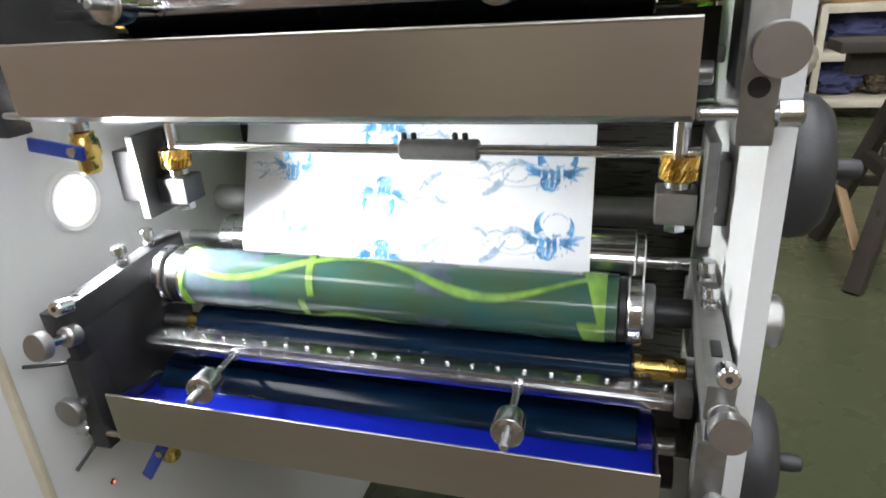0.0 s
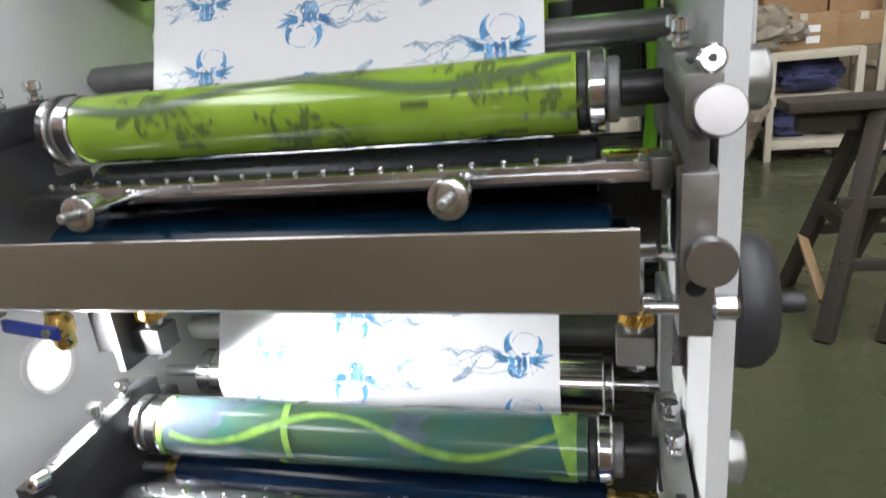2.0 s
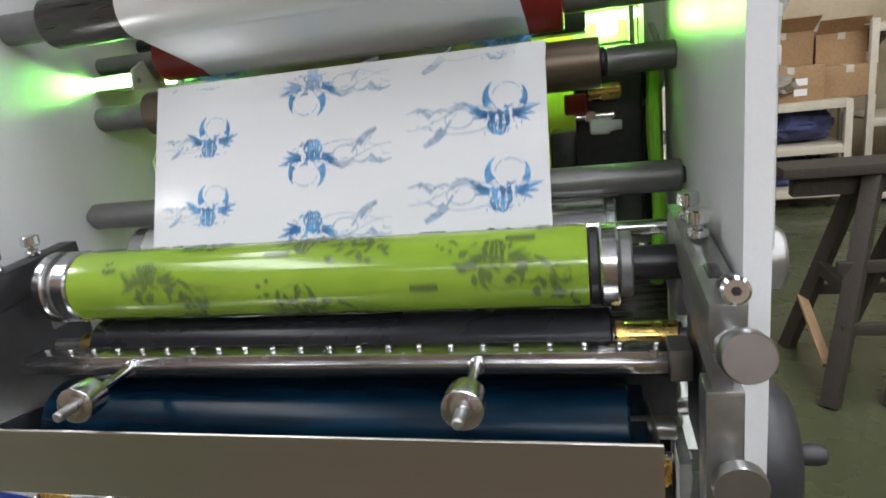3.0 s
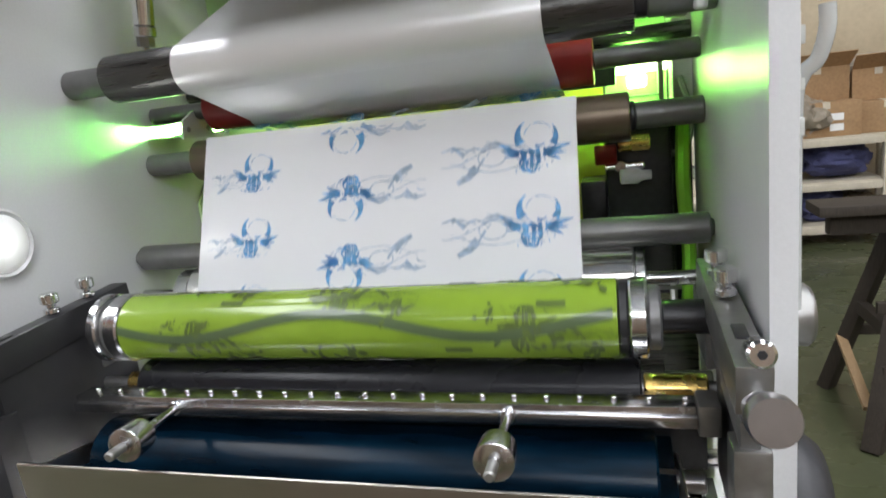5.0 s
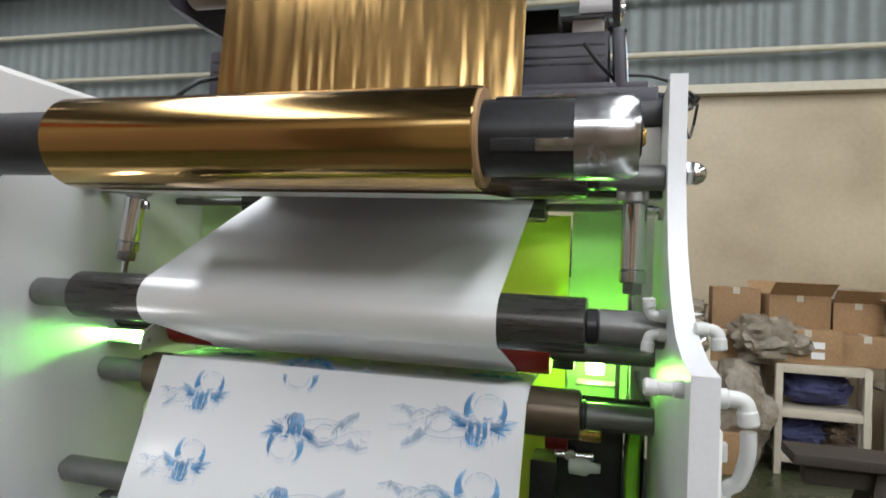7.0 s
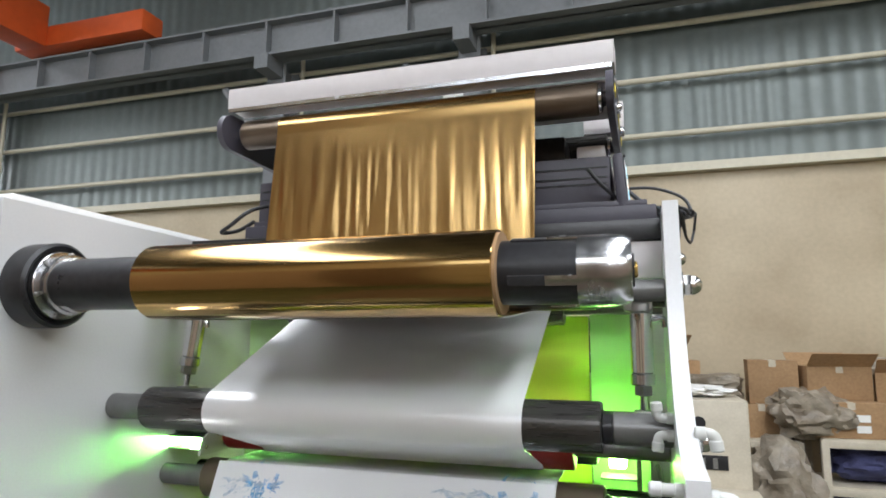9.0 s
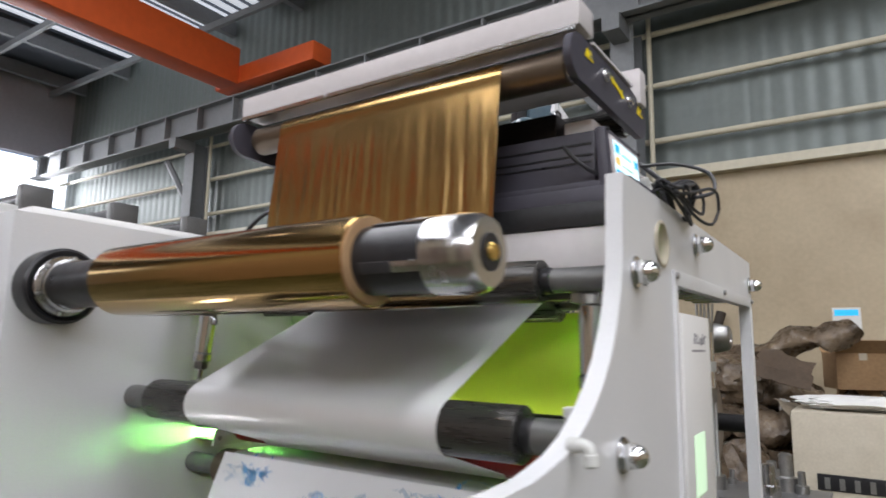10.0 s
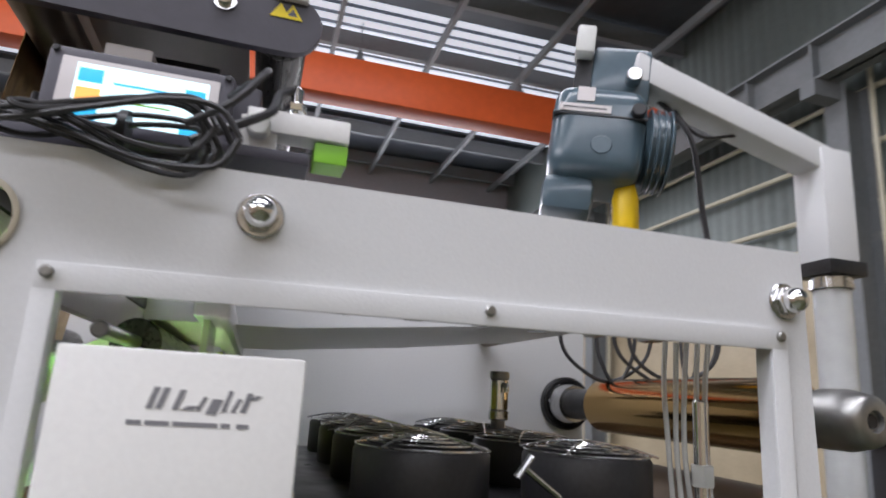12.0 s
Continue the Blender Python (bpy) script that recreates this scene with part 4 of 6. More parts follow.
def motifs(web, line, s0, cells, name="print"):
    """Blue ornament prints on a flat run of the web; line gives the run's bottom and top (y, z)."""
    a, b = Vector(line[0]), Vector(line[1])
    d = (b - a).normalized()
    nrm = Vector((-d.y, d.x))
    if nrm.x > 0:
        nrm = -nrm

    def put(x, s, h):
        p = a + d * s + nrm * (0.0007 + h)
        return (x, p.x, p.y)

    first = None
    for row in (0, 1, 2, 3, 4):
        for k, (x, dz) in enumerate(COLUMNS):
            if (row, k) not in cells:
                continue
            blue, pale = bmesh.new(), bmesh.new()
            ornament(k, s0 + (row + dz) * WEB_PITCH, blue, pale, put)
            if first is None:
                first = part(name, blue, "ink_blue", web, "blue ornament print")
            else:
                part("ornament_print", blue, "ink_blue", first)
            part("pale_print", pale, "ink_pale", first, "pale grey-blue line print")
    return first


WEB_X = (-0.528, -0.026)
top_run = [(0.712, 1.375), (0.793, 1.572)]
low_run = [(0.7125, 0.979), (0.784, 1.15)]
web_hi = thing("printed_web", (-0.277, 0.75, 1.37), "white glossy label web printed with blue ornaments", "web", "printed webs")
hi_line = arc(0.752, 1.360, 0.0425, 215, 160, 6) + [top_run[0], top_run[1]] + arc(0.822, 1.541, 0.0296, 150, 92, 8) + [(0.90, 1.5705)]
part("film_run", sheet(hi_line, *WEB_X, 0.0006, 8), "web", web_hi)
web_lo = thing("printed_web", (-0.277, 0.75, 0.97), "white glossy label web printed with blue ornaments", "web", "printed webs")
lo_line = arc(0.752, 0.964, 0.0425, 215, 160, 6) + [low_run[0], low_run[1], (0.805, 1.21), (0.79, 1.30), (0.74, 1.36)]
part("film_run", sheet(lo_line, *WEB_X, 0.0006, 8), "web", web_lo)
FLAT = {(row, k) for row in (1, 2, 3) for k in (0, 1, 2)} - {(3, 1)}
PRINT_HI = motifs(web_hi, top_run, -2 * WEB_PITCH, FLAT)
PRINT_LO = motifs(web_lo, low_run, -2 * WEB_PITCH, FLAT | {(3, 1)})
def cut_across(bm, a, d, centre, step, n):
    """The faces of a flat print, sorted into n short lengths along the run."""
    out = [bmesh.new() for _ in range(n)]
    for f in bm.faces:
        m = f.calc_center_median()
        k = min(n - 1, max(0, int(((m.y - a.x) * d.x + (m.z - a.y) * d.y - centre) / step + n / 2)))
        out[k].faces.new([out[k].verts.new(v.co) for v in f.verts])
    return out


def folding_prints():
    """Prints that pass over the roller at the top of the run, in short lengths that tip over one after another."""
    a, b = Vector(top_run[0]), Vector(top_run[1])
    d = (b - a).normalized()
    nrm = Vector((-d.y, d.x))
    nrm = -nrm if nrm.x > 0 else nrm
    out = []
    for cols, own in (((1,), 0.5 * WEB_PITCH), ((0, 2), 0.0)):
        base = 1.5 * WEB_PITCH if own else 2 * WEB_PITCH
        n, step = 9, 0.0085
        blue, pale = bmesh.new(), bmesh.new()
        for k in cols:
            ornament(k, own, blue, pale, lambda x, s, h: (x, a.x + d.x * s + nrm.x * (0.0007 + h), a.y + d.y * s + nrm.y * (0.0007 + h)))
        for i, (p, q) in enumerate(zip(cut_across(blue, a, d, own, step, n), cut_across(pale, a, d, own, step, n))):
            ds = (i + 0.5 - n / 2) * step
            if len(p.faces):
                top = part("print", p, "ink_blue", web_hi)
                if len(q.faces):
                    part("pale_print", q, "ink_pale", top)
            elif len(q.faces):
                top = part("pale_print", q, "ink_pale", web_hi)
            else:
                continue
            out.append((top, base + ds, own + ds))
    return out


FOLDS = folding_prints()


def roller(name, y, z, r, x0, x1, material, label, r_shaft=0.012, group="", end=None):
    t = thing(name, ((x0 + x1) / 2, y, z), label, "roller", group)
    part("barrel", rod("x", (0, y, z), x0, x1, r, 0.0015, 48), material, t)
    if end:
        part("end_cap", rod("x", (0, y, z), x1, x1 + end, r * 0.62, 0.0015, 32), "black", t)
    part("shaft", rod("x", (0, y, z), XL, x0, r_shaft), "roller_grey", t)
    part("shaft", rod("x", (0, y, z), x1 + (end or 0), XR, r_shaft), "roller_grey", t)
    return t


roller("nip_roller", 0.706, 1.656, 0.029, -0.583, 0.041, "roller_dark", "dark anodised nip roller with black ends", 0.018, end=0.012)
roller("lower_roller", 0.822, 1.541, 0.029, -0.565, 0.034, "roller_bronze", "bronze-tinted web roller under the nip", 0.016, end=0.006)
roller("red_roller", 0.845, 1.612, 0.030, -0.545, -0.005, "red", "red silicone-covered pressure roller", 0.012)
roller("idler_roller", 0.757, 1.415, 0.0175, -0.64, 0.112, "roller_grey", "slim grey idler roller", 0.010, "idler rollers")
roller("idler_roller", 0.83, 1.003, 0.021, -0.64, 0.10, "roller_grey", "slim grey idler roller", 0.010, "idler rollers")
roller("idler_roller", 0.80, 1.215, 0.024, -0.60, 0.06, "roller_dark", "dark idler roller behind the tray", 0.010, "idler rollers")
roller("foil_idler", 0.765, 1.815, 0.024, -0.60, 0.035, "roller_dark", "dark idler roller that turns the gold foil", 0.014, end=0.012)
roller("film_idler", 0.962, 1.80, 0.022, -0.515, -0.03, "roller_dark", "dark upper idler roller behind the film", 0.006)

FX = (-0.475, -0.046)
f = thing("laminating_film", (-0.27, 0.8, 1.66), "satin silver laminating film wrapped on the nip roller", "film")
fl = arc(0.706, 1.656, 0.0300, 268, 110, 26) + [(0.945, 1.809), (0.958, 1.8225)]
part("wrapped_run", sheet(fl, *FX, 0.0005, 10), "film", f)
lw = [(0.900, 1.5738)] + arc(0.845, 1.612, 0.0308, 285, 225, 8) + [(0.7055, 1.6262)]
part("lower_run", sheet(lw, *FX, 0.0005, 10), "film", f)
# white in place of silver: the light on this run is in its colour
part("rear_run", sheet([(0.962, 1.8226), (1.10, 1.826), (1.30, 1.845), (1.515, 1.8715)], *FX, 0.0005, 10), "film_back", f)

def fine(line, step=0.012):
    out = []
    for a, b in zip(line, line[1:]):
        n = max(1, int(math.hypot(b[0] - a[0], b[1] - a[1]) / step))
        out += [(a[0] + (b[0] - a[0]) * k / n, a[1] + (b[1] - a[1]) * k / n) for k in range(n)]
    return out + [line[-1]]


g = thing("gold_foil", (-0.27, 0.8, 1.9), "thin crinkled gold foil drawn from its roll", "foil")
gl = [(0.575, 1.7752)] + arc(0.765, 1.815, 0.0247, -95, 0, 12) + [(0.8165, 2.092)] + arc(0.841, 2.096, 0.0248, 180, 60, 10)
bm = sheet(fine(gl), -0.470, -0.048, 0.0004, 200)
rng = random.Random(3)
for v in bm.verts:
    if v.co.z > 1.85 and v.co.z < 2.07:
        u = (v.co.z - 1.85) / 0.22
        fade = math.sin(math.pi * min(1, max(0, u))) ** 0.5
        p = Vector((v.co.x * 66 + 3.0 * v.co.z, 0, v.co.z * 5.0))
        q = Vector((v.co.x * 105 + 3 * v.co.z, 7, v.co.z * 3.0))
        v.co.y += 0.7 * fade * (0.0018 * noise.noise(p) + 0.0007 * noise.noise(q) + 0.0007 * noise.noise(Vector((v.co.x * 170 + 6 * v.co.z, 2, v.co.z * 16))) * max(0.0, 0.4 + noise.noise(Vector((v.co.x * 9, 5, v.co.z * 9)))) * 1.6 + 0.0018 * noise.noise(Vector((v.co.x * 7, 3, v.co.z * 5))))
part("foil_run", bm, "gold_sheet", g)
part("foil_back", sheet([(0.585, 1.7742)] + arc(0.765, 1.815, 0.0256, -95, -30, 8), FX[0] + 0.001, FX[1] - 0.001, 0.0003, 6), "film_back", g, "white underside of the foil")

r = thing("gold_foil_roll", (-0.26, 0.562, 1.818), "roll of mirror-bright gold foil on an air shaft", "foil roll")
at = (0, 0.562, 1.818)
part("roll", lathe([(-0.460, 0.040), (-0.459, 0.0435), (-0.044, 0.0435), (-0.043, 0.0425), (-0.043, 0.040)], "x", at, 72), "gold", r)
part("core", lathe([(-0.0445, 0.041), (-0.040, 0.041), (-0.040, 0.033)], "x", at, 48), "cardboard", r, "brown paper core")
part("shaft", rod("x", at, -0.66, 0.035, 0.0318, 0.002, 48), "black", r)
part("air_chuck", lathe([(0.032, 0.030), (0.034, 0.0345), (0.060, 0.0345), (0.075, 0.033), (0.082, 0.029), (0.083, 0.0)], "x", at, 48), "steel", r)
part("chuck_bore", rod("x", at, 0.0825, 0.084, 0.016), "black", r)
part("chuck_valve", rod("x", at, 0.083, 0.087, 0.008), "brass", r)
for a in (200, 290, 20, 110):
    m = Matrix.Translation((0, 0.562, 1.818)) @ Matrix.Rotation(radians(a), 4, "X")
    part("key_bar", box(-0.03, 0.02, -0.005, 0.005, 0.031, 0.0335, 0.001, m=m), "plastic_black", r)
    part("lug", box(0.005, 0.034, -0.005, 0.005, 0.031, 0.0345, 0.001, m=m), "steel", r)
b = thing("shaft_flange", (XL, 0.562, 1.818), "black and steel bearing flange in the cabinet wall", "bearing")
part("ring", lathe([(-0.012, 0.054), (0.024, 0.054), (0.028, 0.050), (0.022, 0.044)], "x", (XL + 0.010, 0.567, 1.818), 48), "black", b)
part("hub", lathe([(0.0, 0.043), (0.030, 0.043), (0.031, 0.042), (0.031, 0.038), (0.046, 0.038), (0.047, 0.0345), (0.060, 0.0345), (0.062, 0.034)], "x", (XL + 0.010, 0.567, 1.818), 48), "steel", b)
for k in range(6):
    a = radians(60 * k + 20)
    part("flange_bolt", rod("x", (XL + 0.010, 0.567 + 0.0405 * math.cos(a), 1.818 + 0.0405 * math.sin(a)), 0.030, 0.034, 0.0028, 0.0006, 12), "steel_dull", b)


# ---------------------------------------------------------------- gear cross-shaft between the units
def cross_shaft():
    y, z = 0.655, 1.133
    t = thing("gear_cross_shaft", (-0.25, y, z), "polished cross shaft with a dark clamp sleeve", "shaft")
    part("shaft", rod("x", (0, y, z), XL + 0.04, XR - 0.01, 0.0062), "chrome", t)
    s = part("clamp_sleeve", rod("x", (0, y, z), -0.245, -0.150, 0.0125, 0.002), "block", t, "dark clamp sleeve")
    for x in (-0.24, -0.228, -0.178, -0.166):
        part("clamp_bolt", rod("z", (x, y, z + 0.010), 0.0, 0.010, 0.0035), "black", s)
    part("second_bar", rod("x", (0, 0.69, 1.172), XL, XR, 0.010), "chrome", t)
    for x, nm in ((0.066, 0), (-0.566, 1)):
        g = thing("helical_gear", (x, y, 1.118), "oiled brass helical gear on an upright spindle", "gear", "helical gears")
        n, seg_z = 20, 6
        bm = bmesh.new()
        rings = []
        for k in range(seg_z + 1):
            zz = 1.106 + 0.024 * k / seg_z
            ring = []
            for i in range(n * 4):
                ph = (i % 4)
                rr = 0.0205 if ph in (1, 2) else 0.0172
                a = 2 * math.pi * i / (n * 4) + k / seg_z * 0.55
                ring.append(bm.verts.new((x + rr * math.cos(a), y + rr * math.sin(a), zz)))
            rings.append(ring)
        for p, q in zip(rings, rings[1:]):
            for i in range(n * 4):
                bm.faces.new((p[i], p[(i + 1) % (n * 4)], q[(i + 1) % (n * 4)], q[i]))
        bm.faces.new(list(reversed(rings[0])))
        bm.faces.new(rings[-1])
        part("toothed_wheel", bm, "brass", g)
        part("spindle", rod("z", (x, y, 1.06), 0.0, 0.15, 0.009), "steel", g)
        part("collar", rod("z", (x, y, 1.094), 0.0, 0.010, 0.014), "steel", g)
        # left-hand gear block, bracket and mount are coloured darker than the right-hand ones
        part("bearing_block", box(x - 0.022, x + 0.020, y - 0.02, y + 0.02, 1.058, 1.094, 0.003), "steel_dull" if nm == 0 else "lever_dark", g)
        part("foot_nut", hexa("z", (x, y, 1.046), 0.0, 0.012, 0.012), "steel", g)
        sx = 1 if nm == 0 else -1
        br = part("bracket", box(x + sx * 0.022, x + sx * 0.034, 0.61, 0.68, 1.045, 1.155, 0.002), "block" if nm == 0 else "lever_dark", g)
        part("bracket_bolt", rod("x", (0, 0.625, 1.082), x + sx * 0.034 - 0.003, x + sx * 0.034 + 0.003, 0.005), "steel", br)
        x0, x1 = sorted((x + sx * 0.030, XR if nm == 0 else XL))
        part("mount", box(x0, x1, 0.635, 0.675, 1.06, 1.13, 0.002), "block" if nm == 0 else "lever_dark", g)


cross_shaft()


# ---------------------------------------------------------------- uv station
def uv_station():
    u = thing("uv_lamp", (-0.26, 0.93, 1.582), "green glowing lamp tube in a black housing", "lamp")
    part("tube", rod("x", (0, 0.925, 1.582), 0.034, 0.058, 0.0085, 0.003, 20), "uv", u, "glowing green tube end")
    part("tube", rod("x", (0, 0.872, 1.589), -0.644, -0.580, 0.0055, 0.002, 16), "uv_beam", u, "glowing green tube end")
    # fill lamp added behind the housing to light the acrylic sheets
    part("rear_tube", rod("x", (0, 0.998, 1.60), -0.60, 0.09, 0.006, 0.002, 12), "uv_fill", u, "added green fill tube behind the housing")
    part("housing", box(-0.56, 0.02, 0.90, 0.985, 1.58, 1.625, 0.004), "black", u)
    for z in (1.562,):
        part("end_bracket", box(0.022, 0.075, 0.905, 0.945, z - 0.0015, z + 0.0015), "steel_dull", u)
    part("end_post", box(0.072, 0.078, 0.905, 0.945, 1.545, 1.61), "steel_dull", u)
    e = part("end_plate", plate([(0.80, 1.575), (0.806, 1.600), (0.83, 1.612), (0.87, 1.612), (0.87, 1.575)], [], -0.574, -0.570), "white_plastic", u)
    for y in (0.812, 0.858):
        part("screw", rod("x", (0, y, 1.587), -0.570, -0.567, 0.004), "steel_dull", e)
    # plates added round the left tube, narrowing its light to a wedge
    for z0, z1 in ((1.5975, 1.5995), (1.5785, 1.5805)):
        part("slit_plate", box(-0.649, -0.576, 0.822, 0.905, z0, z1), "steel_dull", u)
    part("slit_back", box(-0.649, -0.576, 0.905, 0.908, 1.5785, 1.5995), "steel_dull", u)
    part("tie_bar", rod("x", (0, 0.905, 1.535), XL, XR, 0.014), "roller_dark", u)
    part("upper_tie_bar", rod("x", (0, 0.94, 1.64), XL, XR, 0.012), "roller_dark", u)
    # acrylic guard behind
    g = thing("acrylic_guard", (-0.29, 1.03, 1.4), "fluorescent green acrylic guard sheets behind the rollers", "guard")
    part("sheet", box(-0.648, -0.52, 1.028, 1.033, 1.30, 1.815), "acrylic", g)
    part("sheet", box(-0.516, 0.0, 1.034, 1.039, 1.25, 1.795), "acrylic_yellow", g)
    part("sheet", box(0.003, 0.090, 1.026, 1.031, 1.50, 1.815), "acrylic", g)
    part("top_strip", box(-0.648, 0.112, 1.020, 1.045, 1.815, 1.835, 0.002), "paint_white", g)
    part("black_strip", box(-0.516, -0.36, 1.018, 1.024, 1.790, 1.812, 0.002), "black", g)
    part("lower_sheet", plate([(0.90, 1.30), (0.90, 1.47), (0.93, 1.50), (1.02, 1.50), (1.02, 1.30)], [], -0.645, -0.641), "acrylic", g)
    # machinery seen under the lamp at the plate side
    m = thing("valve_manifold", (0.05, 0.93, 1.40), "dark pneumatic valve block with chrome fittings", "valve block")
    part("body", box(0.0, 0.085, 0.90, 0.985, 1.31, 1.53, 0.006), "black", m)
    part("side_block", box(-0.035, 0.0, 0.915, 0.975, 1.30, 1.455, 0.004), "black", m)
    # black plate added to darken the bright gap next to the frame plate
    part("cover_plate", box(0.088, 0.113, 0.935, 0.985, 1.22, 1.54, 0.003), "black", m)
    part("red_cap", rod("x", (0, 0.885, 1.492), -0.012, 0.016, 0.013), "red", m, "dull red plastic cap")
    part("brass_sleeve", rod("x", (0, 0.885, 1.505), 0.018, 0.058, 0.011), "brass", m, "brass sleeve fitting")
    part("pale_union", lathe([(0.018, 0.006), (0.020, 0.010), (0.040, 0.011), (0.046, 0.007), (0.058, 0.006)], "x", (0, 0.883, 1.462), 20), "white_plastic", m, "pale plastic hose union")
    for z in (1.372, 1.392, 1.40, 1.475):
        part("fitting", rod("x", (0, 0.885, z), 0.0, 0.05, 0.005), "chrome", m)
        part("fitting_body", rod("y", (0.02, 0.88, z), 0.0, 0.03, 0.008), "steel", m)
    part("bracket", box(-0.005, 0.114, 0.93, 0.99, 1.29, 1.31, 0.002), "steel_dull", m)
    part("air_hose", tube([(0.085, 0.93, 1.48), (0.105, 0.90, 1.50), (0.108, 0.90, 1.54), (0.10, 0.93, 1.58)], 0.004), "hose", m)
    c = thing("cooling_hose", (0.09, 0.9, 1.5), "ribbed pale hose beside the plate", "hose")
    part("hose", tube([(0.095, 0.88, 1.25), (0.10, 0.87, 1.35), (0.096, 0.88, 1.45), (0.10, 0.90, 1.53)], 0.009), "leaf_green", c)


uv_station()


def air_cylinder(x, y, z0, z1, lean):
    c = thing("air_cylinder", (x, y, z0), "polished pneumatic cylinder that loads the nip roller", "air cylinder", "air cylinders")
    m = Matrix.Rotation(radians(lean), 4, "Y") @ AX["z"]
    at = (x, y, z0)
    L = z1 - z0
    part("barrel", rod("x", at, 0.014, L - 0.012, 0.0135, m=m), "chrome", c)
    part("end_cap", rod("x", at, 0.0, 0.014, 0.0145, m=m), "steel", c)
    part("end_cap", rod("x", at, L - 0.012, L, 0.0145, m=m), "steel_dull", c)
    part("nut", hexa("x", at, -0.012, 0.0, 0.0115, m=m), "steel_dull", c)
    part("piston_rod", rod("x", at, -0.045, -0.012, 0.0045, m=m), "chrome", c)
    part("clevis", box(x - 0.012, x + 0.010, y - 0.012, y + 0.012, z0 - 0.058, z0 - 0.030, 0.002), "steel_dull", c)
    part("elbow", tube([(x + 0.012, y, z1 - 0.02), (x + 0.026, y, z1 - 0.02), (x + 0.028, y, z1 - 0.03)], 0.004), "steel", c)


air_cylinder(0.086, 0.775, 1.700, 1.800, 0)
air_cylinder(-0.580, 0.775, 1.712, 1.800, 8)
hang = thing("cylinder_bar", (-0.26, 0.79, 1.81), "dark cross bar that carries the air cylinders", "bar")
part("bar", box(XL, XR, 0.795, 0.812, 1.796, 1.812, 0.002), "roller_dark", hang)
part("lug", box(-0.592, -0.560, 0.765, 0.795, 1.790, 1.812, 0.002), "steel_dull", hang)
part("lug", box(0.066, 0.100, 0.765, 0.795, 1.790, 1.812, 0.002), "steel_dull", hang)


def elbow(pts, r, at, label, group="hose elbows"):
    e = thing("hose_elbow", at, label, "fitting", group)
    part("body", tube(pts, r, 14), "white_plastic", e)
    a, b = Vector(pts[0]), Vector(pts[-1])
    for p, q in ((a, Vector(pts[1])), (b, Vector(pts[-2]))):
        d = (q - p).normalized()
        m = d.to_track_quat("X", "Z").to_matrix().to_4x4()
        part("collar", rod("x", p, -0.003, 0.008, r * 1.2, m=m), "white_plastic", e)
    return e


elbow([(0.134, 0.50, 1.632), (0.146, 0.50, 1.632), (0.152, 0.50, 1.629), (0.154, 0.50, 1.618)], 0.0056, (0.134, 0.50, 1.628), "white push-fit hose elbow on the plate edge")
elbow([(0.116, 0.52, 1.632), (0.10, 0.52, 1.632), (0.092, 0.52, 1.632)], 0.0052, (0.116, 0.52, 1.625), "white push-fit hose connector inside the plate")
elbow([(0.134, 0.60, 1.668), (0.144, 0.60, 1.668), (0.149, 0.60, 1.664), (0.150, 0.60, 1.655)], 0.0052, (0.134, 0.60, 1.672), "white push-fit hose elbow on the plate edge")
elbow([(0.116, 0.68, 1.672), (0.104, 0.68, 1.672), (0.100, 0.68, 1.676), (0.099, 0.68, 1.686)], 0.0052, (0.116, 0.64, 1.685), "white push-fit hose elbow inside the plate")
elbow([(0.116, 0.68, 1.654), (0.104, 0.68, 1.654), (0.100, 0.68, 1.650), (0.099, 0.68, 1.640)], 0.0052, (0.116, 0.66, 1.655), "white push-fit hose elbow inside the plate")
h = thing("drain_hose", (0.163, 0.50, 1.60), "milky white hose looping down beside the plate", "hose")
part("hose", tube([(0.154, 0.50, 1.612), (0.154, 0.50, 1.596), (0.150, 0.505, 1.578), (0.142, 0.51, 1.568), (0.139, 0.515, 1.54), (0.140, 0.52, 1.40)], 0.0052, 12), "hose", h)
k = thing("terminal_strip", (0.137, 0.53, 1.55), "small white terminal strip on the plate", "terminal strip")
part("strip", box(0.134, 0.139, 0.50, 0.52, 1.52, 1.61, 0.001), "paper", k)
for z in (1.535, 1.565, 1.595):
    part("terminal", box(0.139, 0.143, 0.505, 0.515, z - 0.006, z + 0.006, 0.001), "white_plastic", k)


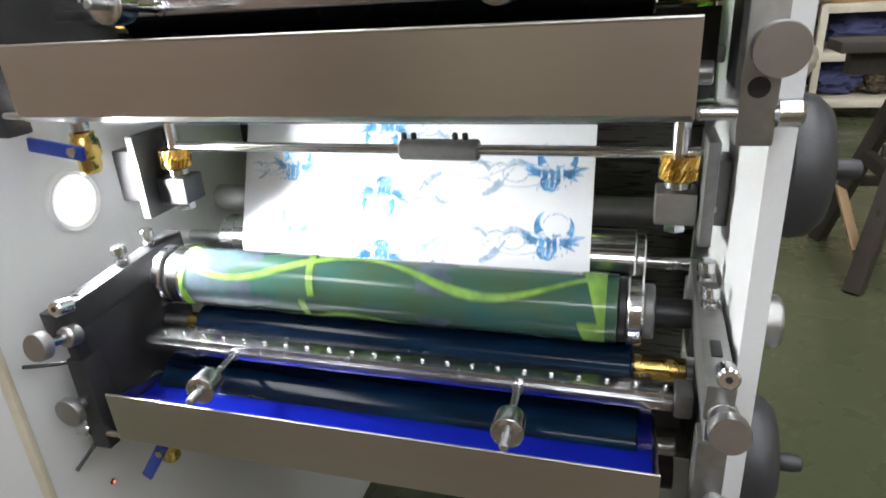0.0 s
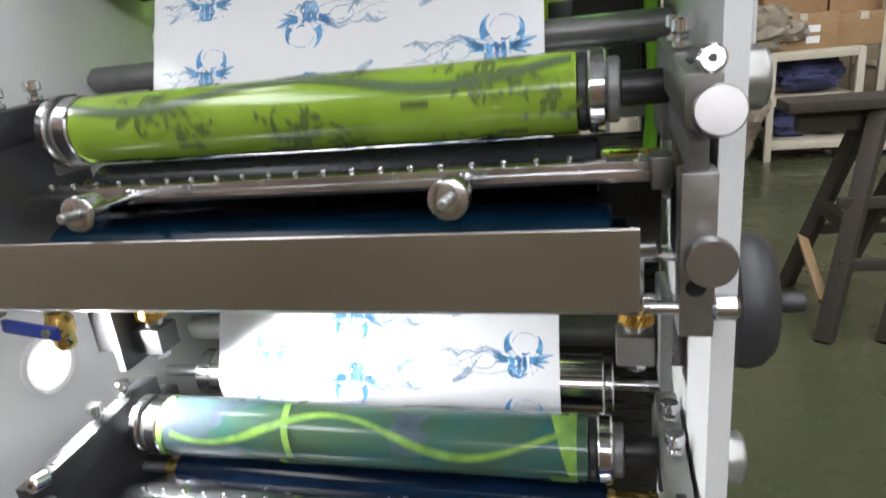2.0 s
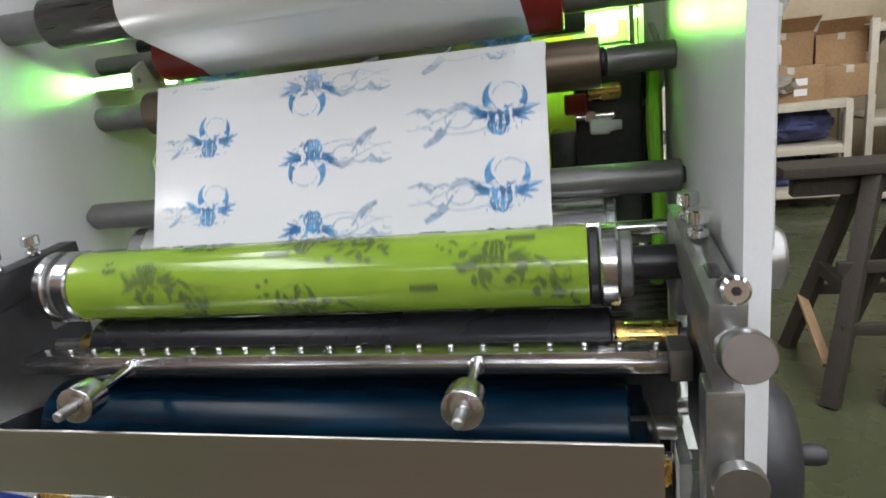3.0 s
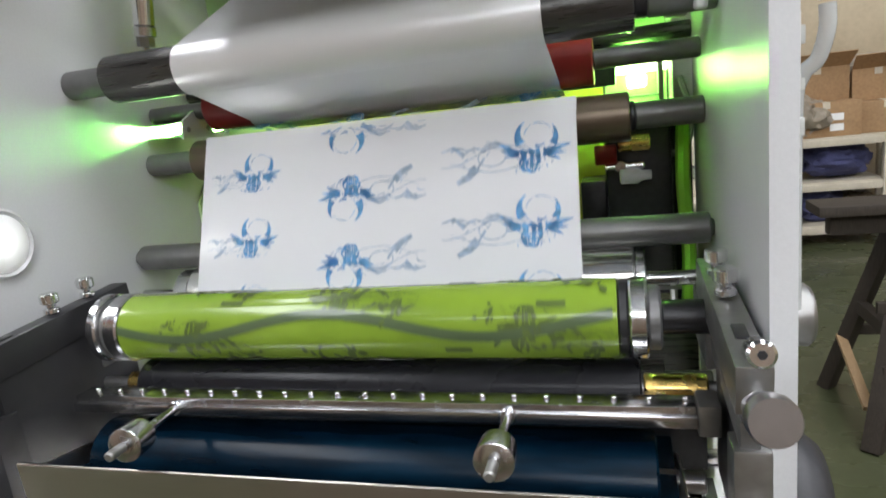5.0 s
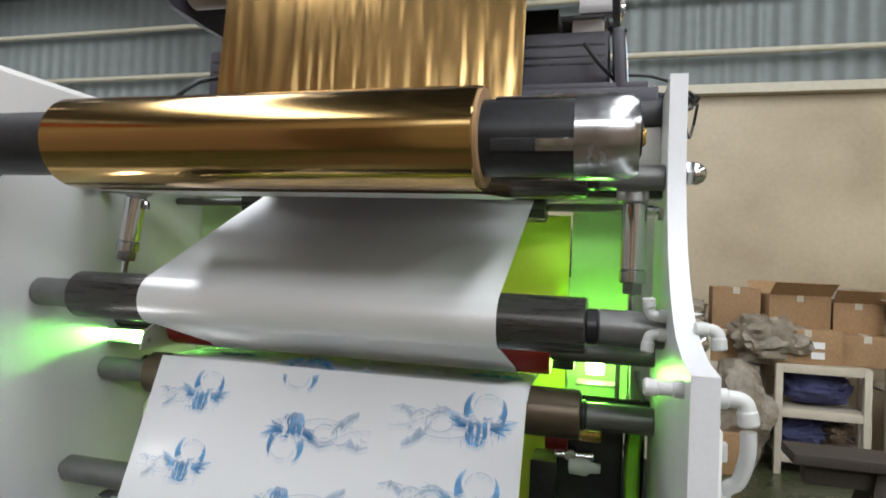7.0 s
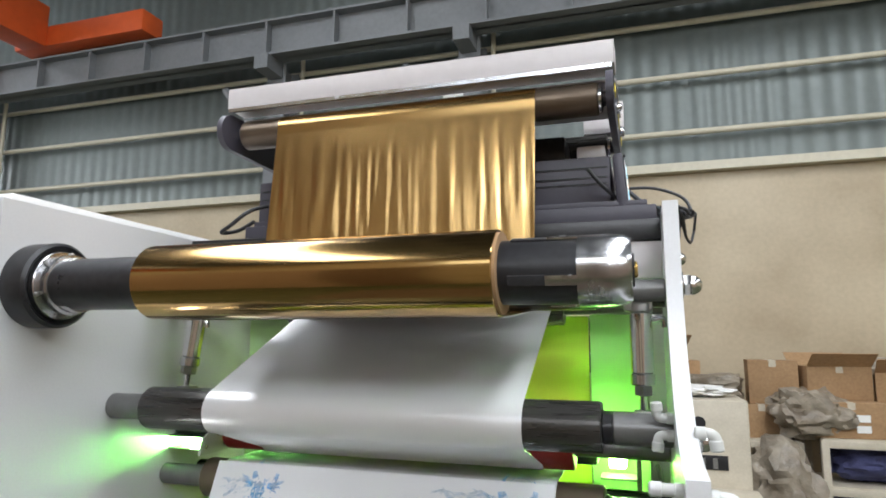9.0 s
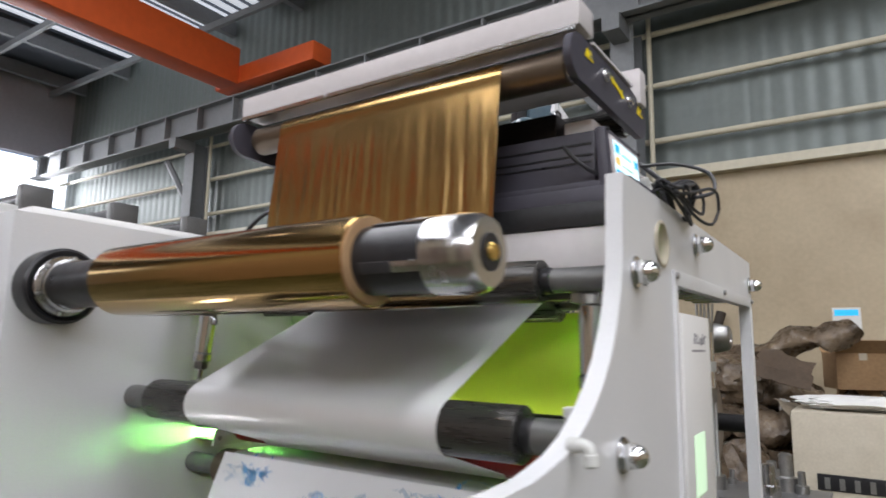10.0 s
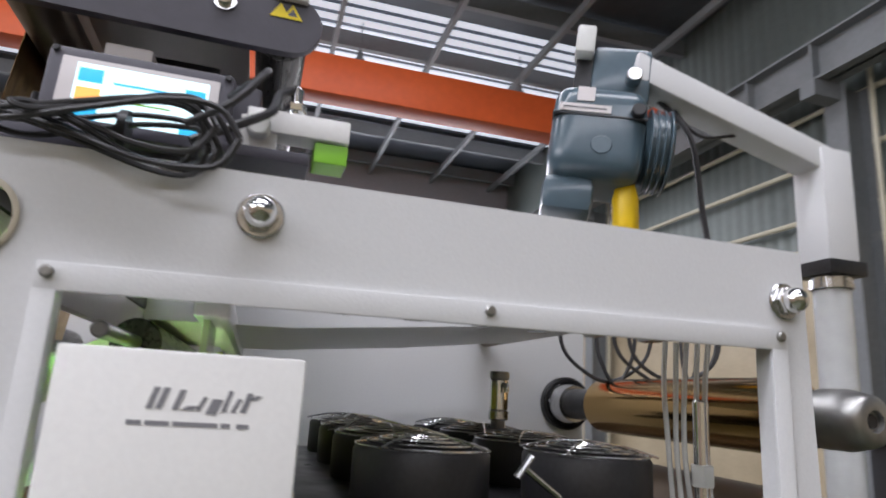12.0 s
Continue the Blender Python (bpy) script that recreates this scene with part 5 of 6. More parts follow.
# ---------------------------------------------------------------- web guide on top
def web_guide():
    g = thing("web_guide", (-0.25, 0.93, 1.93), "dark steel web guide with rollers and a touch-screen controller", "web guide")
    # stadium-shaped side plates
    for x0, x1 in ((0.052, 0.062), (-0.566, -0.556)):
        ol = arc(0.817, 2.095, 0.030, 90, 270, 12) + [(1.02, 2.062)] + arc(1.062, 2.090, 0.028, -90, 60, 10) + [(1.02, 2.124)]
        sp = part("side_plate", plate(ol, [], x0, x1), "plum", g)
        if x0 > 0:
            for y in (0.905, 1.003):
                part("bolt", lathe([(0, 0.010), (0.002, 0.010), (0.002, 0.0065), (0.007, 0.006), (0.008, 0.003)], "x", (x1, y, 2.104 - 0.04 * (y - 0.9)), 20), "chrome", sp)
            tri = lambda y, z, s: [(y - s, z - 0.6 * s), (y + s, z - 0.6 * s), (y, z + 1.0 * s)]
            for y, z in ((0.846, 2.108), (1.056, 2.100)):
                for dy in (-0.005, 0.006):
                    w = part("warning_label", plate(tri(y + dy, z, 0.009), [], x1, x1 + 0.0008 + 0.0002 * (dy > 0)), "label_yellow", sp, "yellow triangular warning label")
                part("label_mark", plate(tri(y + 0.006, z, 0.0042), [], x1 + 0.001, x1 + 0.0014), "grey_text", sp)
            ar = [(0.925, 2.108), (0.936, 2.114), (0.936, 2.111), (0.972, 2.104), (0.972, 2.107), (0.983, 2.098), (0.972, 2.094), (0.972, 2.097), (0.936, 2.104), (0.936, 2.101)]
            part("arrow_label", plate(ar, [], x1, x1 + 0.0008), "label_yellow", sp, "yellow double arrow label")
    b = part("top_cover", box(-0.566, 0.064, 0.812, 0.86, 2.136, 2.171, 0.002), "cover", g, "pale folded top cover")
    part("cover_flange", box(-0.566, 0.064, 0.86, 1.02, 2.128, 2.132), "cover", g)
    part("cover_edge", box(-0.56, 0.06, 0.807, 0.811, 2.128, 2.134), "steel", b)
    part("rear_block", box(0.0, 0.068, 1.045, 1.075, 2.112, 2.168, 0.002), "cover", g, "pale rear cover block")
    for y, z, mt in ((0.841, 2.096, "roller_bronze"), (1.055, 2.088, "roller_dark")):
        r = part("guide_roller", rod("x", (0, y, z), -0.545, 0.040, 0.0238, 0.002, 48), mt, g)
        part("roller_hub", lathe([(0.040, 0.020), (0.044, 0.020), (0.046, 0.012), (0.052, 0.010)], "x", (0, y, z), 28), "chrome", r)
        part("roller_hub", lathe([(-0.556, 0.010), (-0.549, 0.012), (-0.547, 0.020), (-0.545, 0.020)], "x", (0, y, z), 28), "chrome", r)
    body = part("drive_box", box(-0.552, 0.050, 0.895, 1.045, 1.955, 2.028, 0.004), "plum", g)
    for z in (1.985, 1.995, 2.010):
        part("groove", box(-0.545, 0.045, 0.8935, 0.8955, z - 0.0012, z + 0.0012), "black", body)
    part("neck", box(-0.40, -0.02, 0.93, 1.00, 2.028, 2.075, 0.003), "black", g)
    part("base_rail", box(-0.56, 0.112, 0.87, 0.94, 1.922, 1.945, 0.002), "plum", g)
    part("base_plate", box(-0.55, 0.10, 0.88, 1.09, 1.945, 1.955, 0.002), "plum", g)
    part("cross_tie", box(-0.648, 0.116, 0.845, 0.868, 1.890, 1.920, 0.002), "black", g)
    part("tie_panel", box(-0.648, 0.116, 0.849, 0.866, 1.838, 1.889, 0.002), "cover", g, "pale panel under the tie")
    part("silver_pad", box(0.0, 0.042, 0.91, 0.95, 2.028, 2.05, 0.004), "cover", g)
    # touch screen, tipped back a little
    m = Matrix.Translation((0.056, 0.951, 1.982)) @ Matrix.Rotation(radians(-4), 4, "Y")
    s = part("controller", box(0.0, 0.016, -0.072, 0.072, -0.044, 0.044, 0.006, m=m), "plum", g, "grey controller case")
    part("bezel", box(0.016, 0.0175, -0.060, 0.060, -0.036, 0.034, 0.001, m=m), "cover", s)
    part("screen", box(0.0175, 0.0182, -0.048, 0.052, -0.030, 0.029, m=m), "screen", s, "lit pale touch screen")
    for y0, y1, z0, z1, mt in ((-0.046, -0.028, 0.013, 0.025, "screen_blue"), (-0.046, -0.028, -0.004, 0.008, "screen_orange"),
                               (-0.046, -0.028, -0.024, -0.010, "screen_blue"), (0.034, 0.050, 0.010, 0.021, "screen_blue"),
                               (0.034, 0.050, -0.028, -0.012, "screen_blue"), (-0.02, 0.02, 0.014, 0.016, "screen_blue"), (-0.02, 0.025, -0.001, 0.0005, "leaf_green")):
        part("tile", box(0.0182, 0.0185, y0, y1, z0, z1, m=m), mt, s)
    for y, z in ((-0.066, 0.039), (0.066, 0.039), (0.066, -0.039)):
        part("case_screw", rod("x", (0, 0, 0), 0.016, 0.0185, 0.003, m=m @ Matrix.Translation((0, y, z))), "black", s)
    # sensor arm at its end
    part("sensor_arm", box(0.03, 0.060, 1.035, 1.125, 1.985, 2.006, 0.002), "paint_white", g, "white sensor arm")
    part("sensor_post", box(0.025, 0.055, 1.03, 1.062, 1.95, 2.000, 0.002), "paint_white", g)
    part("sensor_knob", rod("x", (0, 1.046, 1.985), 0.060, 0.075, 0.010), "white_plastic", g)
    part("sensor_head", box(0.02, 0.056, 1.095, 1.125, 1.965, 1.984, 0.002), "leaf_green", g, "green sensor head")
    part("stud", rod("z", (0.045, 1.075, 2.006), 0.0, 0.03, 0.006), "chrome", g)
    part("stud_nut", hexa("z", (0.045, 1.075, 2.012), 0.0, 0.008, 0.010), "chrome", g)
    return g


web_guide()


def cable_bundle():
    c = thing("cable_bundle", (0.10, 0.95, 1.93), "tied bundle of black cables resting on the plate top", "cable")
    rng = random.Random(11)
    for i in range(8):
        oy, oz, w = rng.uniform(-0.012, 0.012), rng.uniform(0.0, 0.02), rng.uniform(0.055, 0.08)
        x = 0.112 + 0.05 * rng.random()
        pts = [(x + 0.013 * math.sin(a + i), 0.955 + oy + w * math.cos(a), 1.930 + oz * 0.8 + 0.014 * math.sin(a) + 0.012 * math.sin(2 * a)) for a in [2 * math.pi * k / 10 + rng.uniform(-.1, .1) for k in range(10)]]
        pts.append(pts[0])
        part("loop", tube(pts, 0.0022, 7, smoothing=4), "plastic_black", c)
    part("lead", tube([(0.115, 1.0, 1.945), (0.11, 1.03, 1.965), (0.09, 1.055, 1.99), (0.06, 1.06, 2.02), (0.045, 1.075, 2.035)], 0.004), "plastic_black", c)
    part("lead", tube([(0.10, 0.93, 1.94), (0.07, 0.91, 1.955), (0.04, 0.87, 1.975), (0.02, 0.86, 2.0)], 0.003), "plastic_black", c)
    part("lead", tube([(0.072, 1.02, 2.005), (0.115, 1.045, 2.008), (0.158, 1.05, 1.99), (0.168, 1.03, 1.958), (0.15, 1.0, 1.945)], 0.0028), "plastic_black", c)
    part("lead", tube([(-0.52, 0.89, 1.985), (-0.545, 0.86, 1.97), (-0.575, 0.85, 1.945), (-0.60, 0.86, 1.935), (-0.585, 0.885, 1.942), (-0.55, 0.88, 1.955)], 0.0035), "plastic_black", c)
    part("tie", lathe([(-0.003, 0.014), (0.003, 0.014)], "y", (0.118, 0.955, 1.945), 16), "plastic_black", c)


cable_bundle()


# ---------------------------------------------------------------- inside the plate's opening
def curing_box():
    u = thing("curing_unit", (0.07, 1.01, 1.55), "white sheet-metal curing unit with printed lettering", "curing unit")
    part("cover", box(0.092, 0.139, 0.944, 1.102, 1.50, 1.788, 0.003), "paint_white", u)
    part("case", box(-0.55, 0.092, 1.050, 1.100, 1.50, 1.70, 0.003), "paint_white", u)
    part("slot", box(0.139, 0.1396, 0.985, 1.04, 1.56, 1.635), "slot_glow", u, "pale green lit slot")
    # slanted mark drawn as plain bars, as its lettering is a trade mark
    for y0, w, hh, z in ((1.004, 0.004, 0.014, 1.757), (1.010, 0.004, 0.014, 1.757), (1.020, 0.004, 0.013, 1.7565), (1.026, 0.007, 0.003, 1.7515), (1.035, 0.003, 0.009, 1.7545), (1.041, 0.007, 0.010, 1.753), (1.051, 0.003, 0.014, 1.757), (1.057, 0.003, 0.009, 1.7545), (1.063, 0.004, 0.013, 1.7565), (1.068, 0.005, 0.003, 1.760)):
        part("mark", plate([(y0 - 0.002, z - hh / 2), (y0 + w - 0.002, z - hh / 2), (y0 + w + 0.002, z + hh / 2), (y0 + 0.002, z + hh / 2)], [], 0.139, 0.1394), "mark_grey", u)
    for y0, y1 in ((0.992, 1.001), (1.003, 1.018), (1.020, 1.048), (1.050, 1.056), (1.060, 1.068)):
        part("small_print", box(0.139, 0.1393, y0, y1, 1.7395, 1.7425), "mark_grey", u)
    t = thing("fan_deck", (-0.15, 1.3, 1.66), "dark steel deck under the cooling fans", "deck")
    part("deck", box(-0.60, 0.07, 1.105, 1.50, 1.640, 1.669, 0.003), "black", t)
    part("edge", box(-0.60, 0.075, 1.103, 1.108, 1.62, 1.69), "frame_cream", t)
    f = thing("cooling_fan", (0.0, 0.0, 0.0), "black drum cooling fan under a chrome wire guard", "fan", "cooling fans")
    part("drum", lathe([(0.0, 0.066), (0.004, 0.0675), (0.046, 0.0675), (0.050, 0.065), (0.050, 0.060), (0.006, 0.058)], "z", (0, 0, 0), 40), "plastic_black", f)
    part("motor_hub", rod("z", (0, 0, 0), 0.006, 0.046, 0.024), "black", f)
    gd = bmesh.new()
    for r in (0.018, 0.030, 0.042, 0.054, 0.066):
        pts = [(r * math.cos(2 * math.pi * k / 20), r * math.sin(2 * math.pi * k / 20), 0.062 - 0.04 * r * r * 60) for k in range(21)]
        tube(pts, 0.0011, 5, gd, 1)
    part("wire_guard", gd, "chrome", f, "chrome wire guard")
    for k in range(4):
        a = math.pi / 4 + k * math.pi / 2
        part("spoke", tube([(0.0, 0.0, 0.063), (0.04 * math.cos(a), 0.04 * math.sin(a), 0.060), (0.074 * math.cos(a), 0.074 * math.sin(a), 0.052)], 0.0013, 5, smoothing=2), "chrome", f)
    f.matrix_world = pose(-0.03, 1.235, 1.669)
    for x, y in ((-0.03, 1.415), (-0.19, 1.235), (-0.19, 1.415), (-0.35, 1.235), (-0.35, 1.415), (-0.51, 1.235), (-0.51, 1.415)):
        copy_thing(f, pose(x, y, 1.669, 0, 0, (x * 170 + y * 90) % 40))
    w = thing("wing_screw", (0.055, 1.315, 1.69), "bright wing screw on the deck", "screw")
    part("stem", tube([(0.05, 1.345, 1.686), (0.06, 1.305, 1.712)], 0.003, 8, smoothing=1), "steel", w)
    part("wing", tube([(0.062, 1.297, 1.704), (0.058, 1.313, 1.722)], 0.0035, 8, smoothing=1), "steel", w)
    # rail behind, roller and cylinder
    d = thing("steel_rail", (0.07, 1.3, 1.847), "dull steel rail under the top beam", "rail")
    part("rail", box(0.05, 0.10, 1.09, 1.50, 1.842, 1.852), "steel_dull", d)
    for k, y in enumerate((1.13, 1.19, 1.255, 1.31, 1.37, 1.43)):
        part("rail_clamp", box(0.044, 0.104, y, y + 0.012 + 0.006 * (k % 2), 1.833, 1.842, 0.001), "steel", d)
    part("rail_nut", lathe([(0.0, 0.007), (0.006, 0.007), (0.006, 0.003), (0.002, 0.003)], "x", (0.104, 1.165, 1.838), 20), "steel", d)
    rr = thing("rear_roller", (-0.27, 1.515, 1.890), "bronze-tinted rear idler roller", "roller")
    part("barrel", rod("x", (0, 1.515, 1.890), -0.625, 0.09, 0.018, 0.0015, 40), "roller_bronze", rr)
    part("shaft", rod("x", (0, 1.515, 1.890), XL, -0.625, 0.010), "roller_grey", rr)
    part("shaft", rod("x", (0, 1.515, 1.890), 0.09, XR, 0.010), "roller_grey", rr)
    air_cylinder(-0.30, 1.42, 1.74, 1.81, 0)
    for i, (y0, y1, low) in enumerate(((1.59, 1.76, 1.812), (1.655, 1.72, 1.806), (1.685, 1.89, 1.810), (1.815, 1.835, 1.822), (1.70, 1.865, 1.818))):
        c = thing("hanging_cable", (-0.42, y0, 1.87), "black cable drooping under the top rail", "cable", "hanging cables")
        x = -0.44 + 0.012 * i
        part("cable", tube([(x, y0, 1.95), (x, y0, 1.88), (x + 0.004, y0 + 0.15 * (y1 - y0), 1.84), (x + 0.01, (y0 + y1) / 2, low), (x + 0.015, y0 + 0.85 * (y1 - y0), 1.838), (x + 0.02, y1, 1.88), (x + 0.02, y1, 1.95)], 0.0036), "plastic_black", c)
    for i in range(5):
        c = thing("air_hose", (0.06, 1.49, 1.83), "clear pneumatic hose hanging in the opening", "hose", "clear hoses")
        y = 1.462 + 0.008 * i
        part("hose", tube([(0.045 + 0.006 * i, y, 1.835), (0.047 + 0.005 * i, y - 0.004 + 0.002 * (i % 2), 1.79), (0.05 + 0.004 * i, y - 0.002 - 0.002 * (i % 3), 1.73), (0.05 + 0.004 * i, y + 0.003, 1.64), (0.05 + 0.004 * i, y, 1.50)], 0.0026, 10), "hose", c)
    c = thing("hose_valve", (0.06, 1.495, 1.70), "small chrome valve on a clear hose", "valve")
    part("body", rod("z", (0.062, 1.488, 1.66), 0.0, 0.12, 0.0075), "chrome", c)
    part("nut", hexa("z", (0.062, 1.488, 1.70), 0.0, 0.02, 0.011), "white_plastic", c)


curing_box()


def rewind():
    at = (0, 1.705, 1.770)
    r = thing("rewind_roll", (-0.2, 1.705, 1.770), "dull gold waste-foil roll on a black air shaft", "foil roll")
    part("roll", rod("x", at, -0.48, -0.04, 0.048, 0.002, 56), "gold", r)
    part("shaft", rod("x", at, -0.63, 0.008, 0.030, 0.002, 40), "black", r)
    part("chuck", lathe([(0.000, 0.030), (0.002, 0.034), (0.035, 0.034), (0.060, 0.028), (0.065, 0.022), (0.065, 0.012), (0.059, 0.011)], "x", at, 44), "steel_dull", r)
    part("chuck_bore", rod("x", at, 0.059, 0.0615, 0.008), "black", r)
    part("key_block", box(-0.02, 0.002, 1.683, 1.728, 1.737, 1.802, 0.002), "black", r)
    b = thing("shaft_flange", (XL, 1.705, 1.770), "black and steel bearing flange in the cabinet wall", "bearing")
    part("ring", lathe([(0.0, 0.054), (0.014, 0.054), (0.016, 0.05), (0.010, 0.044)], "x", (XL, 1.705, 1.770), 40), "black", b)
    part("hub", lathe([(0.0, 0.043), (0.02, 0.043), (0.026, 0.04), (0.05, 0.036)], "x", (XL, 1.705, 1.770), 40), "steel", b)
    s = thing("spare_gold_roll", (-0.3, 1.75, 1.5), "wide bronze-gold foil roll low in the frame", "foil roll")
    part("roll", rod("x", (0, 1.72, 1.58), -0.60, 0.02, 0.10, 0.003, 56), "roller_bronze", s)
    part("shaft", rod("x", (0, 1.72, 1.58), XL, 0.10, 0.02), "black", s)


rewind()


def gantry():
    g = thing("hoist_gantry", (-0.406, 2.18, 1.9), "pale grey box-section gantry arm over the press", "gantry")
    a, b = Vector((-0.392, 1.70, 2.412)), Vector((-0.406, 2.205, 2.290))
    d = (b - a)
    m = Matrix.Translation((a + b) / 2) @ d.to_track_quat("Y", "Z").to_matrix().to_4x4()
    part("arm", box(-0.032, 0.032, -d.length / 2, d.length / 2, -0.028, 0.028, 0.004, m=m), "paint", g)
    part("column", box(-0.445, -0.367, 2.140, 2.218, 2.082, 2.322, 0.005), "paint", g)
    part("column_cap", box(-0.453, -0.359, 2.132, 2.226, 2.052, 2.082, 0.003), "black", g)
    part("clear_tube", lathe([(0.0, 0.035), (0.80, 0.035), (0.80, 0.030), (0.0, 0.030)], "z", (-0.406, 2.18, 1.25), 32, closed=False), "hose", g, "clear tube under the column")
    part("tube_collar", rod("z", (-0.406, 2.18, 2.026), 0.0, 0.026, 0.040), "steel", g)
    part("foot", box(-0.49, -0.32, 2.10, 2.26, 0.0, 1.25, 0.01), "paint", g)
    part("cable", tube([(-0.41, 1.77, 2.38), (-0.38, 1.83, 2.29), (-0.39, 1.86, 2.15), (-0.38, 1.88, 1.96)], 0.006), "plastic_black", g)
    part("cable", tube([(-0.41, 1.79, 2.39), (-0.40, 1.86, 2.31), (-0.40, 1.94, 2.32), (-0.40, 2.00, 2.34)], 0.0035), "plastic_black", g)
    mo = thing("gear_motor", (-0.46, 1.69, 2.32), "slate-blue enamelled gear motor with labels and cooling fins", "motor")
    mm = Matrix.Translation((-0.417, 1.650, 2.252)) @ Matrix.Rotation(radians(-7), 4, "X") @ Matrix.Rotation(radians(-24), 4, "Z") @ Matrix.Diagonal((1.0, 1.05, 1.0, 1))
    part("body", box(-0.085, 0.085, -0.088, 0.075, -0.09, 0.088, 0.042, 5, m=mm), "motor", mo)
    part("body_seam", box(-0.087, 0.087, -0.0885, 0.072, 0.020, 0.023, m=mm), "black", mo)
    part("end_bell", rod("y", (0, 0, 0), 0.075, 0.125, 0.072, 0.012, 36, m=mm @ AX["y"]), "motor", mo)
    for k in range(4):
        part("fin", rod("y", (0, 0, 0), 0.082 + k * 0.011, 0.086 + k * 0.011, 0.080, 0.001, 36, m=mm @ AX["y"]), "motor", mo)
    for y0, y1, z0, z1 in ((-0.050, -0.020, 0.048, 0.076), (-0.078, 0.010, 0.026, 0.041)):
        part("data_plate", box(0.084, 0.0875, y0, y1, z0, z1, m=mm), "cover", mo, "pale data plate")
    part("data_bar", box(0.0875, 0.088, -0.072, 0.002, 0.032, 0.035, m=mm), "grey_text", mo)
    part("emblem", rod("x", (0, 0, 0), 0.083, 0.0865, 0.018, m=mm @ Matrix.Translation((0, 0.0, -0.035))), "motor", mo)
    part("lifting_eye", rod("x", (0, 0, 0), 0.075, 0.10, 0.012, m=mm @ Matrix.Translation((0, 0.055, 0.035))), "plastic_black", mo)
    part("hanger", box(-0.03, 0.03, -0.03, 0.078, 0.08, 0.205, 0.014, m=mm), "motor", mo)
    part("hanger_pin", rod("x", (0, 0, 0), -0.05, 0.06, 0.014, m=mm @ Matrix.Translation((0, 0.045, 0.13))), "steel", mo)
    part("white_block", box(0.0, 0.05, -0.065, -0.030, 0.175, 0.235, 0.006, m=mm), "white_plastic", mo, "white end block")
    part("strut", box(-0.01, 0.02, -0.06, -0.02, 0.08, 0.18, 0.004, m=mm), "black", mo)
    part("hook_block", box(-0.07, 0.06, -0.09, 0.0, -0.155, -0.085, 0.02, m=mm), "motor", mo)
    part("chain_bag", lathe([(-0.20, 0.018), (-0.19, 0.024), (-0.12, 0.024), (-0.085, 0.015)], "z", (-0.38, 1.685, 2.262), 24), "yellow", mo, "yellow chain guide")


gantry()


# ---------------------------------------------------------------- low front and far clutter
kr = thing("kraft_roll", (-0.2, 0.72, 0.73), "brown kraft paper roll low in the press", "paper roll")
part("roll", rod("x", (0, 0.70, 0.735), -0.36, 0.06, 0.06, 0.002, 48), "cardboard", kr)
part("shaft", rod("x", (0, 0.70, 0.735), XL, XR, 0.028), "black", kr)
cb = thing("ground_cable", (-0.64, 0.45, 0.9), "thin black cable sagging along the cabinet wall", "cable")
part("cable", tube([(-0.645, 0.42, 0.93), (-0.62, 0.46, 0.915), (-0.60, 0.52, 0.90), (-0.61, 0.55, 0.85), (-0.63, 0.50, 0.80), (-0.645, 0.44, 0.76)], 0.0025), "plastic_black", cb)
tie = thing("frame_tie_bar", (-0.26, 0.9, 0.5), "black tie bar between the frame sides", "bar")
part("bar", rod("x", (0, 0.9, 0.5), XL, XR, 0.03), "black", tie)
part("bar", rod("x", (0, 1.3, 0.4), XL, XR, 0.03), "black", tie)


def back_panel():
    b = thing("back_panel", (-0.27, 1.06, 0.9), "dark inner back panel behind the lower units", "panel")
    part("panel", box(-0.648, 0.114, 0.93, 0.935, 0.55, 1.27, 0.002), "roller_dark", b)
    part("rib", box(-0.60, 0.08, 0.915, 0.93, 1.05, 1.07, 0.002), "black", b)


back_panel()


def floor_reflector():
    # brown board added out of view, so the tray fronts reflect a warm tone
    f = thing("cardboard_sheet", (-0.4, -0.9, 0), "unseen brown board added on the floor for warm tray reflections", "cardboard")
    part("sheet", box(-1.4, 0.7, -1.25, -0.2, 0.001, 0.006, 0.002), "board_brown", f)
    part("flap", box(-1.4, 0.7, -1.55, -1.253, 0.001, 0.006, 0.002), "board_brown", f)
    p = thing("pilot_lamp", (XL, 0.486, 0.70), "tiny glowing red pilot lamp on the cabinet", "lamp")
    part("bezel", rod("x", (0, 0.486, 0.70), XL, XL + 0.003, 0.004), "black", p)
    part("glow", rod("x", (0, 0.486, 0.70), XL + 0.003, XL + 0.005, 0.002), "led_red", p)


floor_reflector()


